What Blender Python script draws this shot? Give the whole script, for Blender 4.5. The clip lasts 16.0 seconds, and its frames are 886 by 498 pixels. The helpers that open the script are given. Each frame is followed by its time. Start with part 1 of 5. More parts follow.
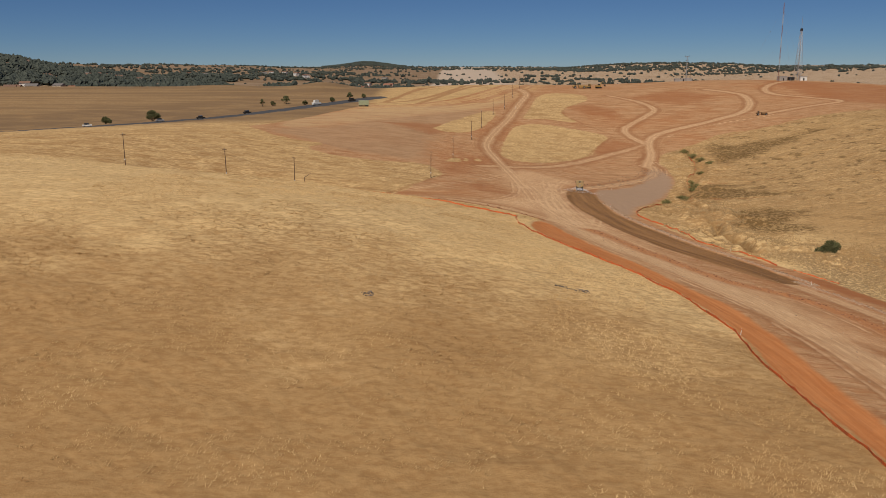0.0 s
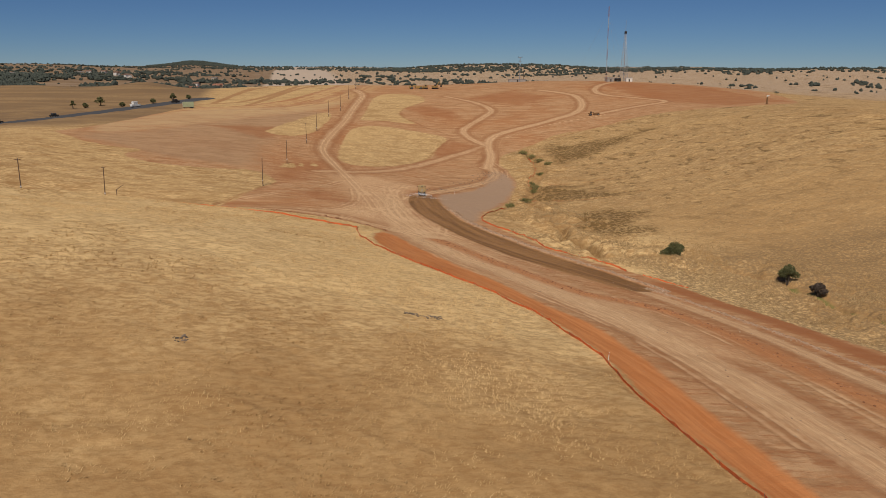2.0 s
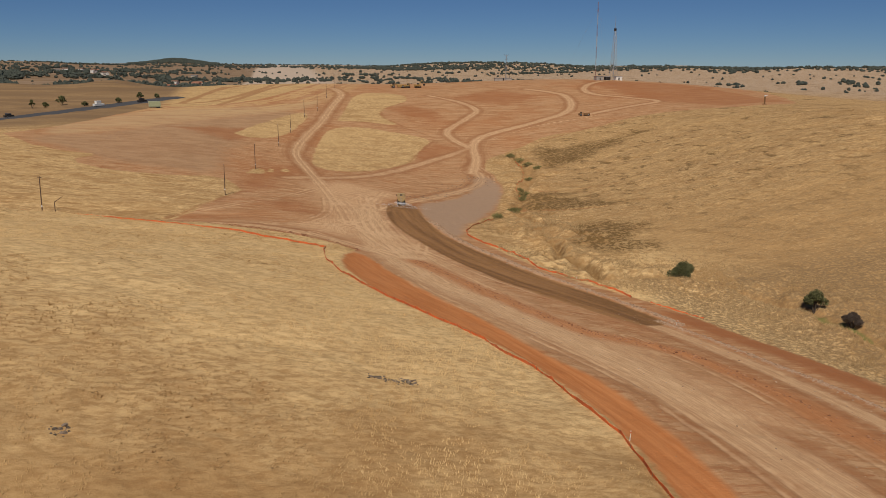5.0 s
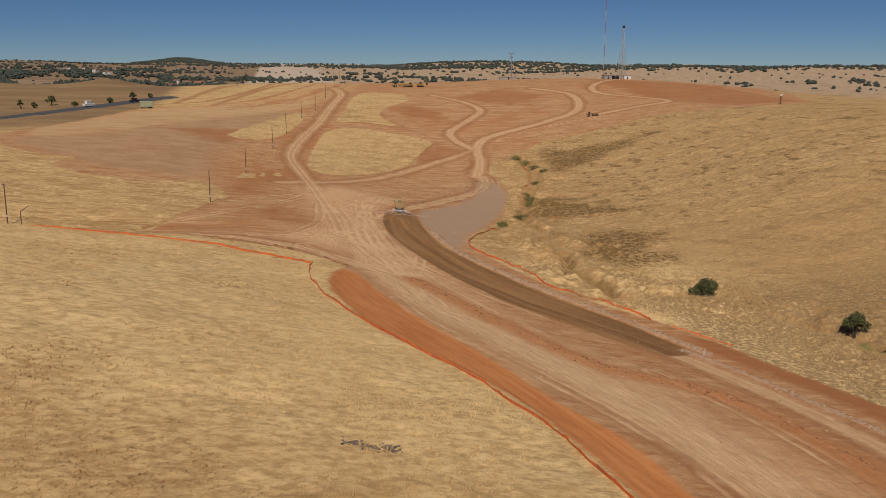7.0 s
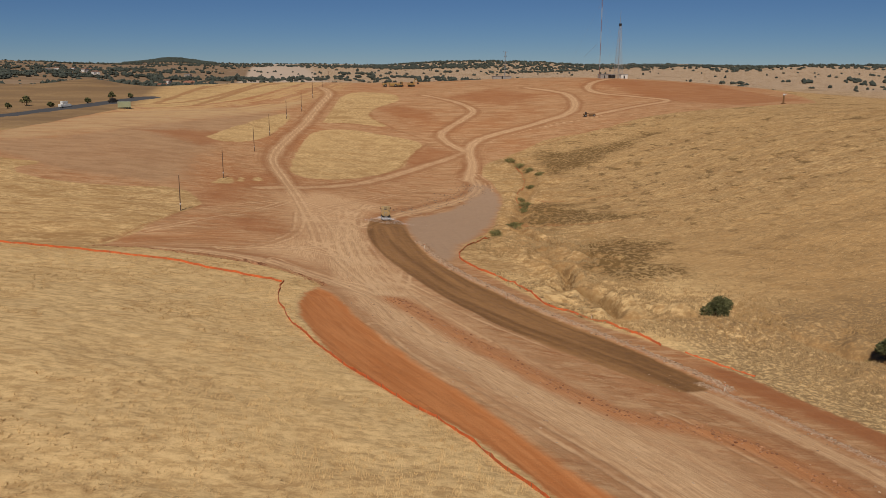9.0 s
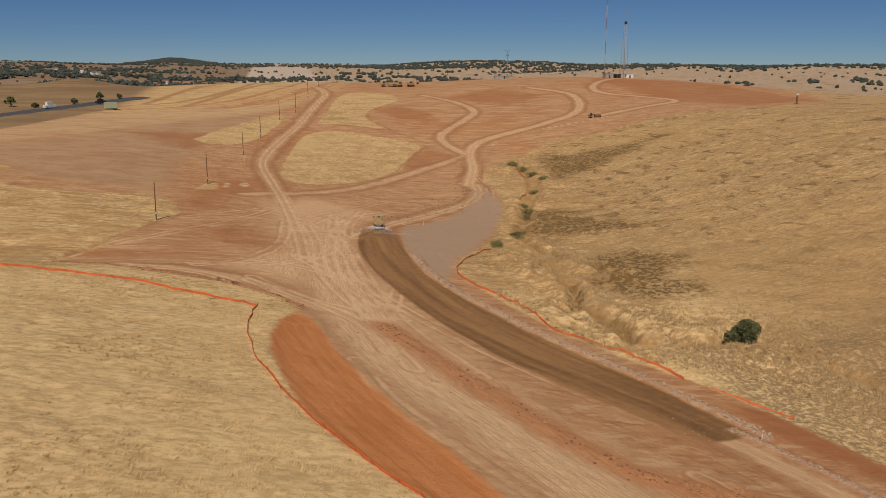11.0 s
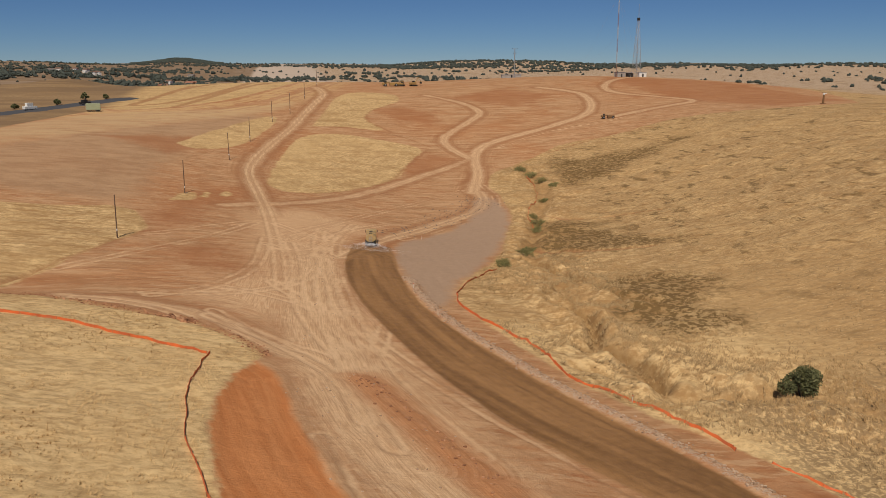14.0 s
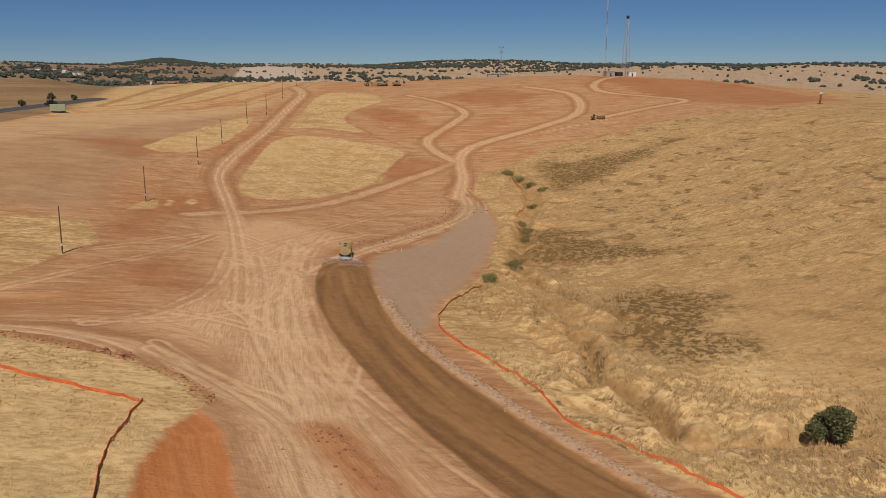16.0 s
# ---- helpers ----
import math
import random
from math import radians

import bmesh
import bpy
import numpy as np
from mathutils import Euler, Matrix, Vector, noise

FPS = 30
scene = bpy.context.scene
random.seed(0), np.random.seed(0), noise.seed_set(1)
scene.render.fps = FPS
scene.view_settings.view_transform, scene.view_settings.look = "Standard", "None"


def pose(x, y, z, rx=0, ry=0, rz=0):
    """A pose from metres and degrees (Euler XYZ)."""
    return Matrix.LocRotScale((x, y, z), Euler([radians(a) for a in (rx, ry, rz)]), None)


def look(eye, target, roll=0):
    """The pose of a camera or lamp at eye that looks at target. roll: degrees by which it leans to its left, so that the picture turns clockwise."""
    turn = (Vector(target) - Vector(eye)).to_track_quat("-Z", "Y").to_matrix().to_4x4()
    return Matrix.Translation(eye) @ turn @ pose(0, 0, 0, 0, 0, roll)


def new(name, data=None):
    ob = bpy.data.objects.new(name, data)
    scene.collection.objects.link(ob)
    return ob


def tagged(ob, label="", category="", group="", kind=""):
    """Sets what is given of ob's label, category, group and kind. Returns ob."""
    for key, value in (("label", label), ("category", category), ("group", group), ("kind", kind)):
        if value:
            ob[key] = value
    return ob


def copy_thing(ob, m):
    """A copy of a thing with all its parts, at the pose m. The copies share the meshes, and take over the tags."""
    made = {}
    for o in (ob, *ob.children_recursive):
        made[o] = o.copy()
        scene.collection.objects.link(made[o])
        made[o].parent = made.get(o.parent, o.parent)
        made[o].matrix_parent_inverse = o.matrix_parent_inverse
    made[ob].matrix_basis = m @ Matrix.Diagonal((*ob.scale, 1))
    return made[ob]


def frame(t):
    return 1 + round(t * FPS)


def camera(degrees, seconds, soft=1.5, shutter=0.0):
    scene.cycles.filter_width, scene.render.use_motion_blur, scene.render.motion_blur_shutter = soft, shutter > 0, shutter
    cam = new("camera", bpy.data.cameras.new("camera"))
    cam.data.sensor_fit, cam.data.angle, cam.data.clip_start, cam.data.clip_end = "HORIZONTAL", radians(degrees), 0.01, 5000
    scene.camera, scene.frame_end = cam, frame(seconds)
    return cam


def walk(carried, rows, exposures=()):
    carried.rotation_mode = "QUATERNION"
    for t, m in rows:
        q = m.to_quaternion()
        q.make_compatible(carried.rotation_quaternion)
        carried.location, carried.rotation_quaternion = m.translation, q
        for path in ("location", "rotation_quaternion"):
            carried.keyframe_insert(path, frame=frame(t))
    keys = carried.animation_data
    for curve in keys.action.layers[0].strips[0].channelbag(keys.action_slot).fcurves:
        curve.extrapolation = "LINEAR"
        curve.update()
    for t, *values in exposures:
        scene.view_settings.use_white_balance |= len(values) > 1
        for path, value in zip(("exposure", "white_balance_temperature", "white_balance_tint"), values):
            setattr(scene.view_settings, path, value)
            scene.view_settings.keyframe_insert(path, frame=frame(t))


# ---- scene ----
cam = camera(56.1, 16.0, soft=0.8)
METRES, EYE, TILT, LEAN, TURN = 132.0, 38.8, 0.0, 5.3, 0.0
ROWS = [
    (0.0, 0.0, 0.0, 0.0, 1.13, -12.54, -5.06),
    (0.5, 0.001, 0.0315, -0.0004, -1.15, -12.33, -5.13),
    (1.0, 0.0025, 0.0633, -0.001, -4.34, -12.03, -5.18),
    (1.5, 0.0048, 0.0947, -0.0015, -7.34, -11.74, -4.96),
    (2.0, 0.0084, 0.1259, -0.0019, -10.0, -11.5, -5.3),
    (2.5, 0.0132, 0.1568, -0.0022, -11.37, -11.4, -5.36),
    (3.0, 0.0193, 0.1872, -0.0018, -11.52, -11.41, -5.37),
    (3.5, 0.0263, 0.218, -0.0012, -11.4, -11.47, -5.43),
    (4.0, 0.0338, 0.2489, -0.0006, -11.25, -11.47, -5.43),
    (6.5, 0.0752, 0.4037, 0.0003, -10.76, -11.61, -5.37),
    (7.0, 0.0839, 0.4352, 0.0001, -10.68, -11.61, -5.36),
    (7.5, 0.0922, 0.466, -0.0003, -10.79, -11.62, -5.33),
    (8.0, 0.1007, 0.4963, -0.0007, -10.98, -11.61, -5.34),
    (8.5, 0.1091, 0.5263, -0.0013, -11.13, -11.59, -5.33),
    (9.0, 0.1177, 0.5564, -0.0019, -11.1, -11.58, -5.31),
    (11.5, 0.1599, 0.7052, -0.0036, -10.85, -11.59, -5.25),
    (12.0, 0.1677, 0.7346, -0.0039, -10.75, -11.62, -5.24),
    (12.5, 0.1755, 0.7637, -0.0039, -10.67, -11.63, -5.22),
    (13.0, 0.1835, 0.7934, -0.0042, -10.6, -11.62, -5.21),
    (13.5, 0.1914, 0.8228, -0.0044, -10.53, -11.63, -5.19),
    (14.0, 0.1992, 0.8524, -0.0048, -10.45, -11.64, -5.16),
    (14.5, 0.207, 0.8817, -0.0051, -10.38, -11.65, -5.15),
    (15.0, 0.2151, 0.9116, -0.0058, -10.35, -11.64, -5.12),
    (15.5, 0.2232, 0.9414, -0.0062, -11.29, -11.55, -5.13),
    (16.0, 0.2311, 0.9704, -0.0065, -11.37, -11.55, -5.12),
]
walk(cam, [(t, pose(0, 0, EYE, TILT, LEAN, TURN) @ pose(METRES * x, METRES * y, METRES * z, 90 + pitch, roll, yaw)) for t, x, y, z, yaw, pitch, roll in ROWS],
     [(0.0, -0.08), (4.0, -0.12), (9.0, -0.13), (12.0, -0.07), (14.5, 0.0), (16.0, 0.0)])

# ---- world, sun ----
SUN_EL, SUN_AZ = 52.0, 198.0     # degrees; azimuth clockwise from +y
world = bpy.data.worlds.new("sky")
scene.world = world
world.use_nodes = True
wn = world.node_tree
sky = wn.nodes.new("ShaderNodeTexSky")
sky.sky_type, sky.sun_disc = "NISHITA", False
sky.sun_elevation, sky.sun_rotation = radians(SUN_EL), radians(SUN_AZ)
sky.altitude, sky.air_density, sky.dust_density, sky.ozone_density = 8000, 1.6, 0.0, 9.0
wn.nodes["Background"].inputs["Strength"].default_value = 0.043
wn.links.new(sky.outputs["Color"], wn.nodes["Background"].inputs["Color"])
sun = new("sun", bpy.data.lights.new("sun", "SUN"))
sun.data.energy, sun.data.angle, sun.data.color = 3.6, radians(0.55), (1.0, 0.905, 0.79)
sd = Vector((math.sin(radians(SUN_AZ)) * math.cos(radians(SUN_EL)), math.cos(radians(SUN_AZ)) * math.cos(radians(SUN_EL)), math.sin(radians(SUN_EL))))
sun.matrix_world = look((0, 0, 300), Vector((0, 0, 300)) - sd)


# ---- noise and landform ----
def lattice(ix, iy, seed):
    h = (ix.astype(np.int64) * 374761393 + iy.astype(np.int64) * 668265263 + seed * 974634777) & 0xFFFFFFFF
    h = ((h ^ (h >> 13)) * 1274126177) & 0xFFFFFFFF
    return ((h ^ (h >> 16)) & 0xFFFF) / 32767.5 - 1.0


def vnoise(x, y, seed=0):
    """Smooth value noise, -1 to 1, one cell a unit."""
    ix, iy = np.floor(x), np.floor(y)
    fx, fy = x - ix, y - iy
    fx, fy = fx * fx * (3 - 2 * fx), fy * fy * (3 - 2 * fy)
    a, b = lattice(ix, iy, seed), lattice(ix + 1, iy, seed)
    c, d = lattice(ix, iy + 1, seed), lattice(ix + 1, iy + 1, seed)
    return (a * (1 - fx) + b * fx) * (1 - fy) + (c * (1 - fx) + d * fx) * fy


def fbm(x, y, seed=0, octaves=4):
    total, amp = 0.0, 1.0
    for k in range(octaves):
        total, amp, x, y = total + amp * vnoise(x, y, seed + k), amp * 0.5, x * 2.03 + 17.1, y * 2.03 - 9.7
    return total


def ramp(v, a, b):
    f = np.clip((v - a) / (b - a), 0, 1)
    return f * f * (3 - 2 * f)


# Broad swells on three lattices: amplitudes in metres, columns west to east, each from south to north.
NEAR = [[-2.9, 1.4, 5.0, -0.9, -5.7], [-3.2, 2.1, 1.4, -3.9, 2.0], [-0.1, 2.0, -1.5, -2.1, 2.0], [-1.1, -3.7, -6.1, -2.8, -5.6], [-0.8, -2.5, -3.4, 0.8, 3.3]]
MIDDLE = [[-1.3, 1.0], [-0.7, 5.5], [-7.7, -4.8], [-6.5, -6.9], [5.0, 2.9], [4.2, 2.8]]
DISTANT = [[-1.6, -0.6, 6.6, 1.3], [-2.4, 1.1, 6.1, 1.2], [-0.2, 5.4, 3.7, 2.8], [3.3, 7.0, -2.2, -1.8], [-0.6, 4.7, 2.6, 1.4], [0.2, 5.4, 5.4, 0.4], [1.9, 5.9, 4.1, -1.1]]
SWELLS = [(-60 + 55 * i, 60 + 55 * j, 55, h) for i, col in enumerate(NEAR) for j, h in enumerate(col)]
SWELLS += [(-80 + 70 * i, 345 + 75 * j, 75, h) for i, col in enumerate(MIDDLE) for j, h in enumerate(col)]
SWELLS += [(-380 + 130 * i, 520 + 130 * j, 130, h) for i, col in enumerate(DISTANT) for j, h in enumerate(col)]
SWELLS += [(-150, 300, 110, 5.1), (-150, 180, 110, 7.6), (-250, 400, 120, 1.2), (260, 270, 90, 3.6), (260, 170, 90, 0.3), (330, 340, 100, 2.3), (350, 430, 110, 0.6)]
SWELLS += [(200, 220, 70, 1.6), (20, 0, 90, -1.1), (-80, 0, 90, -0.5), (120, 20, 90, -1.3), (20, -90, 110, -0.5), (210, 90, 90, -1.6), (-10, 650, 60, 2.2), (45, 660, 60, 1.6), (-45, 840, 90, -10), (-200, 820, 60, -3)]
SWELLS += [(-112, 312, 38, 4.0), (262, 632, 75, 5.0), (175, 655, 45, 1.5), (430, 760, 120, -8)]


def swells(x, y):
    z = np.full_like(x, 4.0)
    brow = np.exp(-((x + 48) / 40) ** 4)
    z = z + 1.15 * brow * np.exp(-((y - 221) / 9) ** 2) - 2.4 * np.exp(-((x + 55) / 48) ** 4) * np.exp(-((y - 257) / 14) ** 2)
    for cx, cy, r, h in SWELLS:
        z = z + h * np.exp(-((x - cx) ** 2 + (y - cy) ** 2) / (2 * r * r))
    # the dun ridge behind the highway, ending in a small knoll
    crest = 24.2 + 2.4 * np.exp(-((x + 106) / 16) ** 2) - 1.2 * np.exp(-((x + 150) / 25) ** 2) + 0.8 * vnoise(x / 60, y / 60, 51)
    w = np.exp(-np.abs((y - 652) / np.where(y < 652, 58, 75)) ** 2.4) * (1 - ramp(x, -108, -52))
    return z * (1 - w) + crest * w


# Far hills: bearing in degrees from +y, distance, half widths (degrees, metres), height.
FAR_HILLS = [(-6.4, 4500, 1.5, 260, 27), (-35, 1750, 9, 420, 78), (-17, 2900, 4, 420, 16), (-26, 3300, 7, 500, 24), (0, 2600, 7, 420, 8), (14, 3000, 4, 420, 18), (9, 2000, 4, 260, 6),
             (25, 2700, 5, 380, 16), (34, 2300, 4, 320, 16), (44, 2500, 7, 500, 16), (-50, 2500, 10, 800, 40), (31, 1250, 7, 210, 12), (19, 1450, 4, 200, 6), (-12, 1900, 4, 240, 10), (-3, 1500, 4, 180, 5)]


def far_land(x, y):
    r, th = np.hypot(x, y), np.degrees(np.arctan2(x, y))
    z = -7 + 33 * ramp(r, 1300, 3700) + 7 * fbm(th / 5.5, r / 520, 31, 3) * ramp(r, 1150, 1700) + 2.0 * fbm(x / 150, y / 150, 37, 2)
    for b, d, wb, wd, h in FAR_HILLS:
        z = z + h * np.exp(-((th - b) / wb) ** 2 / 2 - ((r - d) / wd) ** 2 / 2)
    return z


def base_land(x, y):
    f = ramp(np.hypot(x, y), 880, 1150)
    return swells(x, y) * (1 - f) + far_land(x, y) * f


# ---- the plan: lines in metres, x and y ----
FENCE_W = [(-75, 243), (-41, 239), (-20, 234), (14.9, 215.5), (14.2, 207), (14.2, 198.7), (15, 190), (17.1, 180), (21.9, 163.5), (26.3, 154.8), (31.3, 147.1), (34.3, 138), (37.4, 129),
           (38.4, 120), (39.7, 113.3), (38.6, 102.7), (40, 91), (41.8, 76), (44, 60)]
FENCE_E = [(71.3, 286.6), (66, 279), (61, 273), (54.3, 257), (55.7, 248), (59.5, 237), (62.6, 229.6), (62.7, 219.7), (63.7, 213.6), (69, 212), (69.8, 206.5), (73.4, 199.8), (75.5, 194)]
FENCE_N = [(112.2, 411), (111, 393), (107, 378), (97, 357.5), (95.7, 343.4)]
ORANGE_W = [(20.8, 214.5), (18.0, 207.5), (16.9, 196), (17.6, 184), (20.7, 168), (24.8, 156.5), (32, 147.4), (36.2, 136.6), (38.6, 126), (40.2, 116), (39.4, 102), (40.6, 91), (42, 80), (46, 50), (52, 10)]
ORANGE_E = [(21, 214), (23.6, 210), (25.2, 198), (27.2, 186), (31, 169.5), (36, 155.5), (39.5, 141.5), (43.6, 132.4), (45.7, 122.8), (46, 103), (46.4, 91), (47, 80), (51, 50), (58, 10)]
WET_W = [(39.6, 303), (36.8, 288), (35.6, 272), (37, 250), (41, 228), (46.2, 207), (52.5, 191), (60.4, 178), (67, 170.5)]
WET_E = [(48.6, 303), (48, 289), (46.8, 270), (47.8, 251.5), (51, 236), (55, 224.5), (59.5, 211), (66, 197), (71.2, 185), (74.6, 173.5)]
MARGIN_E = [(250, 426), (236, 435), (211, 443), (188, 449), (163, 450.7), (140, 451), (126, 438), (115.5, 429), (100.5, 417), (95.7, 402), (95.7, 383), (92.5, 354), (84.3, 331), (73.6, 296),
            (61.5, 275.5), (54.8, 259), (56.2, 246.5), (59.5, 232), (63, 217), (68, 206), (73, 198.5), (79, 189.5), (84, 175), (87.5, 165), (92, 150), (97.5, 133), (101, 110), (104, 60), (104, 0)]
MARGIN_W = [(-24, 250), (-15.3, 248), (-5.6, 241.6), (3.2, 236), (10, 233.5), (18.8, 225), (22, 217.4)]
STRIP = [(-99, 389), (-79, 356), (-66, 347), (-55, 348), (-63, 330), (-46, 321), (-30, 321), (-14, 327), (-7, 310), (-6, 301), (-11, 287), (-16, 272), (-20, 260), (-24, 251)]
CENTRE_FIELD = [(18.5, 375), (19.7, 396), (24.9, 433), (31.7, 462), (48, 470), (68.5, 462), (82, 453), (71, 431), (66.5, 415), (61, 402), (50, 388.5), (35, 371.5), (23.4, 366.5)]
UPPER_FIELD = [(36, 480), (43, 516), (55, 580), (83, 578), (85, 550), (65, 523), (60, 500), (70.5, 479), (49, 484)]
POLE_FIELD = [(-13.4, 420), (-8, 438), (2.4, 466), (17.4, 498), (22.4, 492), (14.2, 449), (5.3, 422), (-7, 413)]
POLE_PATCH = [(-5.4, 338), (-3, 351), (1, 349), (-0.2, 339)]
UPPER_HILL = [(-62, 522), (-46, 501), (-25, 514), (-2, 545), (24, 606), (38, 660), (20, 760), (-140, 800), (-110, 620)]
PAD = [(51, 309), (65, 325), (78, 350), (88, 386), (93, 379), (91, 351), (74, 302), (63, 278), (56.5, 268), (54, 256), (50, 249), (48.5, 262), (47.6, 280), (48.8, 298)]
ROAD_W = [(23.6, 258), (23.1, 283), (21.6, 306), (19.8, 332), (16.2, 363), (13, 383), (12.4, 397), (15.3, 419), (20.8, 446), (28.4, 478), (35.1, 518), (41.4, 548), (46, 572), (42, 600)]
ROAD_MID = [(87.5, 390), (96, 417), (98, 437), (105, 456), (120, 469), (138, 478), (154, 489), (166, 497), (177, 516), (185, 545), (186, 566), (170, 590)]
ROAD_S = [(97, 438), (91, 457), (91.3, 470), (98, 482), (112, 503), (121, 519), (116, 545), (100, 570)]
ROAD_HAUL = [(99, 440), (77, 417), (62.4, 398.5), (49, 379), (34.5, 360), (22, 348), (8, 338)]
ROAD_PAD = [(90, 390), (88.5, 375), (81, 360), (68, 342), (53, 321), (43, 303), (36, 288)]
ROAD_MAIN = [(30.3, 285), (29.5, 256), (28.5, 232), (30.5, 210), (33.5, 190), (39, 174), (45.5, 157), (50, 142), (54, 128), (57, 108), (59, 85), (63, 50), (70, 0)]
ROAD_E = [(41, 290), (40.5, 265), (43.5, 238), (49.5, 214), (58, 194), (68, 178), (75, 158), (78.5, 140), (80, 118), (81, 90), (84, 40)]
ROAD_LINK = [(-10, 246), (13.3, 238), (21, 223.5), (29.9, 214), (33, 200), (37, 184)]
ROAD_HILL = [(177, 488), (205, 500), (235, 512), (222, 535), (200, 560), (215, 600), (250, 640)]
WINDROW = [(34, 210), (38.5, 196), (43.4, 180), (49, 165.5), (54, 157.5), (61, 156), (67.5, 151), (70.5, 138), (72, 118), (73.5, 100), (78, 60)]
RED_E = [(79, 181), (84, 167), (88, 155), (91.5, 138), (94, 122), (97, 95), (99, 50)]
GRAVEL_E = [(72.5, 175), (76.5, 165), (80, 152), (83, 141), (86, 122), (90, 90)]
HIGHWAY = [(-420, 300), (-300, 372), (-210, 422), (-155, 440), (-124, 466), (-104, 494), (-86, 519), (-70, 540), (-56, 556)]
WASH = [(113, 430), (114.5, 402), (110, 378), (98, 352), (92, 330), (80, 300), (80, 268), (77, 243), (75, 226), (76.5, 213), (84, 211), (95, 211), (104, 196), (109, 184), (111.5, 168), (113, 150), (118, 120)]
TRACKS = [[(31, 267), (30.8, 240), (32.2, 217), (33.3, 200), (35.2, 188)], [(33.8, 277), (35, 244), (36, 220), (39.3, 203), (44, 188)], [(13.4, 240), (20.2, 228.5), (25.3, 223), (30, 219), (32.2, 210)],
          [(-16, 268), (-8, 276), (7, 297), (17, 319)], [(22, 303), (32, 321), (44, 342), (62, 369), (84, 393)], [(27, 304), (32, 319), (35.4, 308), (31.5, 289), (28, 282)], [(-7.6, 245.5), (3, 241), (10.3, 235.5), (17.5, 222)],
          [(113, 454), (134, 471), (155, 478), (177, 481), (205, 501)], [(20, 302), (19.2, 273), (11.7, 255), (3, 248)], [(93.4, 401), (94.2, 380), (86.7, 357), (74.3, 346), (53, 314)], [(39.7, 236.5), (36.9, 222.5), (34.2, 214)],
          [(25, 300), (27, 275), (26, 250), (30, 226), (36, 205), (44, 184)], [(33, 318), (31, 295), (33, 270), (33, 245), (39, 222), (48, 200), (58, 182)], [(20, 296), (26, 288), (33, 296)], [(-4, 262), (10, 258), (24, 252), (33, 240)],
          [(13, 237), (24, 224), (32, 209), (33, 195)], [(22, 262), (29, 246), (32, 228), (35, 208), (43, 190)], [(33, 300), (30, 280), (28, 258), (31, 236), (38, 216)],
          [(42, 330), (36, 305), (35, 290)], [(22, 320), (30, 308), (38, 300)], [(60, 345), (48, 332), (38, 318), (33, 300)], [(2, 250), (16, 252), (27, 262), (33, 282)],
          [(28, 190), (30, 172), (39, 155), (46, 140), (51, 120), (53, 90)], [(45, 262), (47, 240), (53, 219), (62, 200)], [(60, 160), (66, 145), (68, 125), (69, 95)], [(-20, 290), (-2, 300), (14, 318)]]
BANKS = [[(-58, 518), (-45, 525), (-30, 528), (-2, 600), (5, 640), (30, 680)], [(-46, 529), (-32, 600), (-13, 636), (5, 660)], [(-26, 514), (-4, 585), (15, 632), (36, 668)], [(-40, 560), (-28, 620)], MARGIN_W,
         [(23, 366), (35, 371), (50, 388), (61, 402), (70, 428), (82, 452)], [(85, 550), (65, 523), (60, 500), (70, 479)], [(36, 479), (50, 483), (70, 477), (84, 456)], [(-6, 301), (-11, 287), (-16, 274), (-24, 256)],
         [(84, 400), (90, 408), (93, 420)], [(83, 306), (96, 300), (112, 296)], [(100, 352), (112, 338), (130, 332)], [(130, 440), (160, 455), (200, 452), (240, 438)]]
RED_AREAS = [[(-1, 336), (1, 362), (13, 364), (12, 344), (6, 336)], [(65, 423), (82, 446), (94, 439), (68, 408)], [(65, 525), (85, 536), (97, 512), (90, 494), (75, 505)], [(222, 645), (300, 600), (310, 500), (250, 470), (226, 525)],
             [(-10, 324), (-4, 345), (9, 360), (4, 315), (-3, 302)], [(-38, 424), (-10, 436), (2, 421), (-15, 404)], [(110, 560), (150, 590), (170, 560), (140, 530)], [(2, 272), (16, 270), (14, 290), (0, 288)]]
GULLIES = [[(73, 262), (77, 266), (81.4, 268.3)], [(74, 256), (76, 253), (78, 249), (76.2, 241.5), (72.5, 231)], [(70.5, 231), (74.5, 230.6), (77, 226), (78.1, 221.3), (77.2, 217)],
           [(66.4, 223.5), (69.6, 222.9), (72, 217)], [(77.3, 293), (82, 286.6), (84.2, 273), (86.5, 262), (92, 254)]]
DUN_FIELD = [(-64, 395), (-41, 434), (-12, 472), (14, 503), (10, 461), (-2, 430), (-11, 411), (-14.6, 360), (-13, 333), (-45, 334), (-66, 352), (-90, 380)]
STRAW_BAND = [(-86, 420), (-66, 470), (-52, 492), (-15, 500), (22, 533), (30, 545), (27, 518), (-10, 474), (-38, 440), (-60, 405), (-84, 385)]
JUNCTION = [(18, 300), (20, 268), (8, 250), (20, 238), (24, 215), (28, 180), (40, 150), (56, 120), (66, 120), (56, 160), (44, 190), (40, 225), (36, 262), (40, 310), (48, 330), (30, 345), (14, 335)]
OLIVE = [(91, 266), (101, 270), (107, 265), (98, 251), (98, 239), (90, 237), (88, 249)]
OLIVE_B = [(102, 342), (108, 314), (115, 299), (93, 303), (87, 309)]
OLIVE_C = [(128, 422), (158, 416), (178, 424), (146, 402), (124, 391)]


def densify(line, rounds=2):
    """Rounds the corners of a line."""
    for _ in range(rounds):
        out = [line[0]]
        for a, b in zip(line, line[1:]):
            out += [(a[0] * .75 + b[0] * .25, a[1] * .75 + b[1] * .25), (a[0] * .25 + b[0] * .75, a[1] * .25 + b[1] * .75)]
        line = out + [line[-1]]
    return line


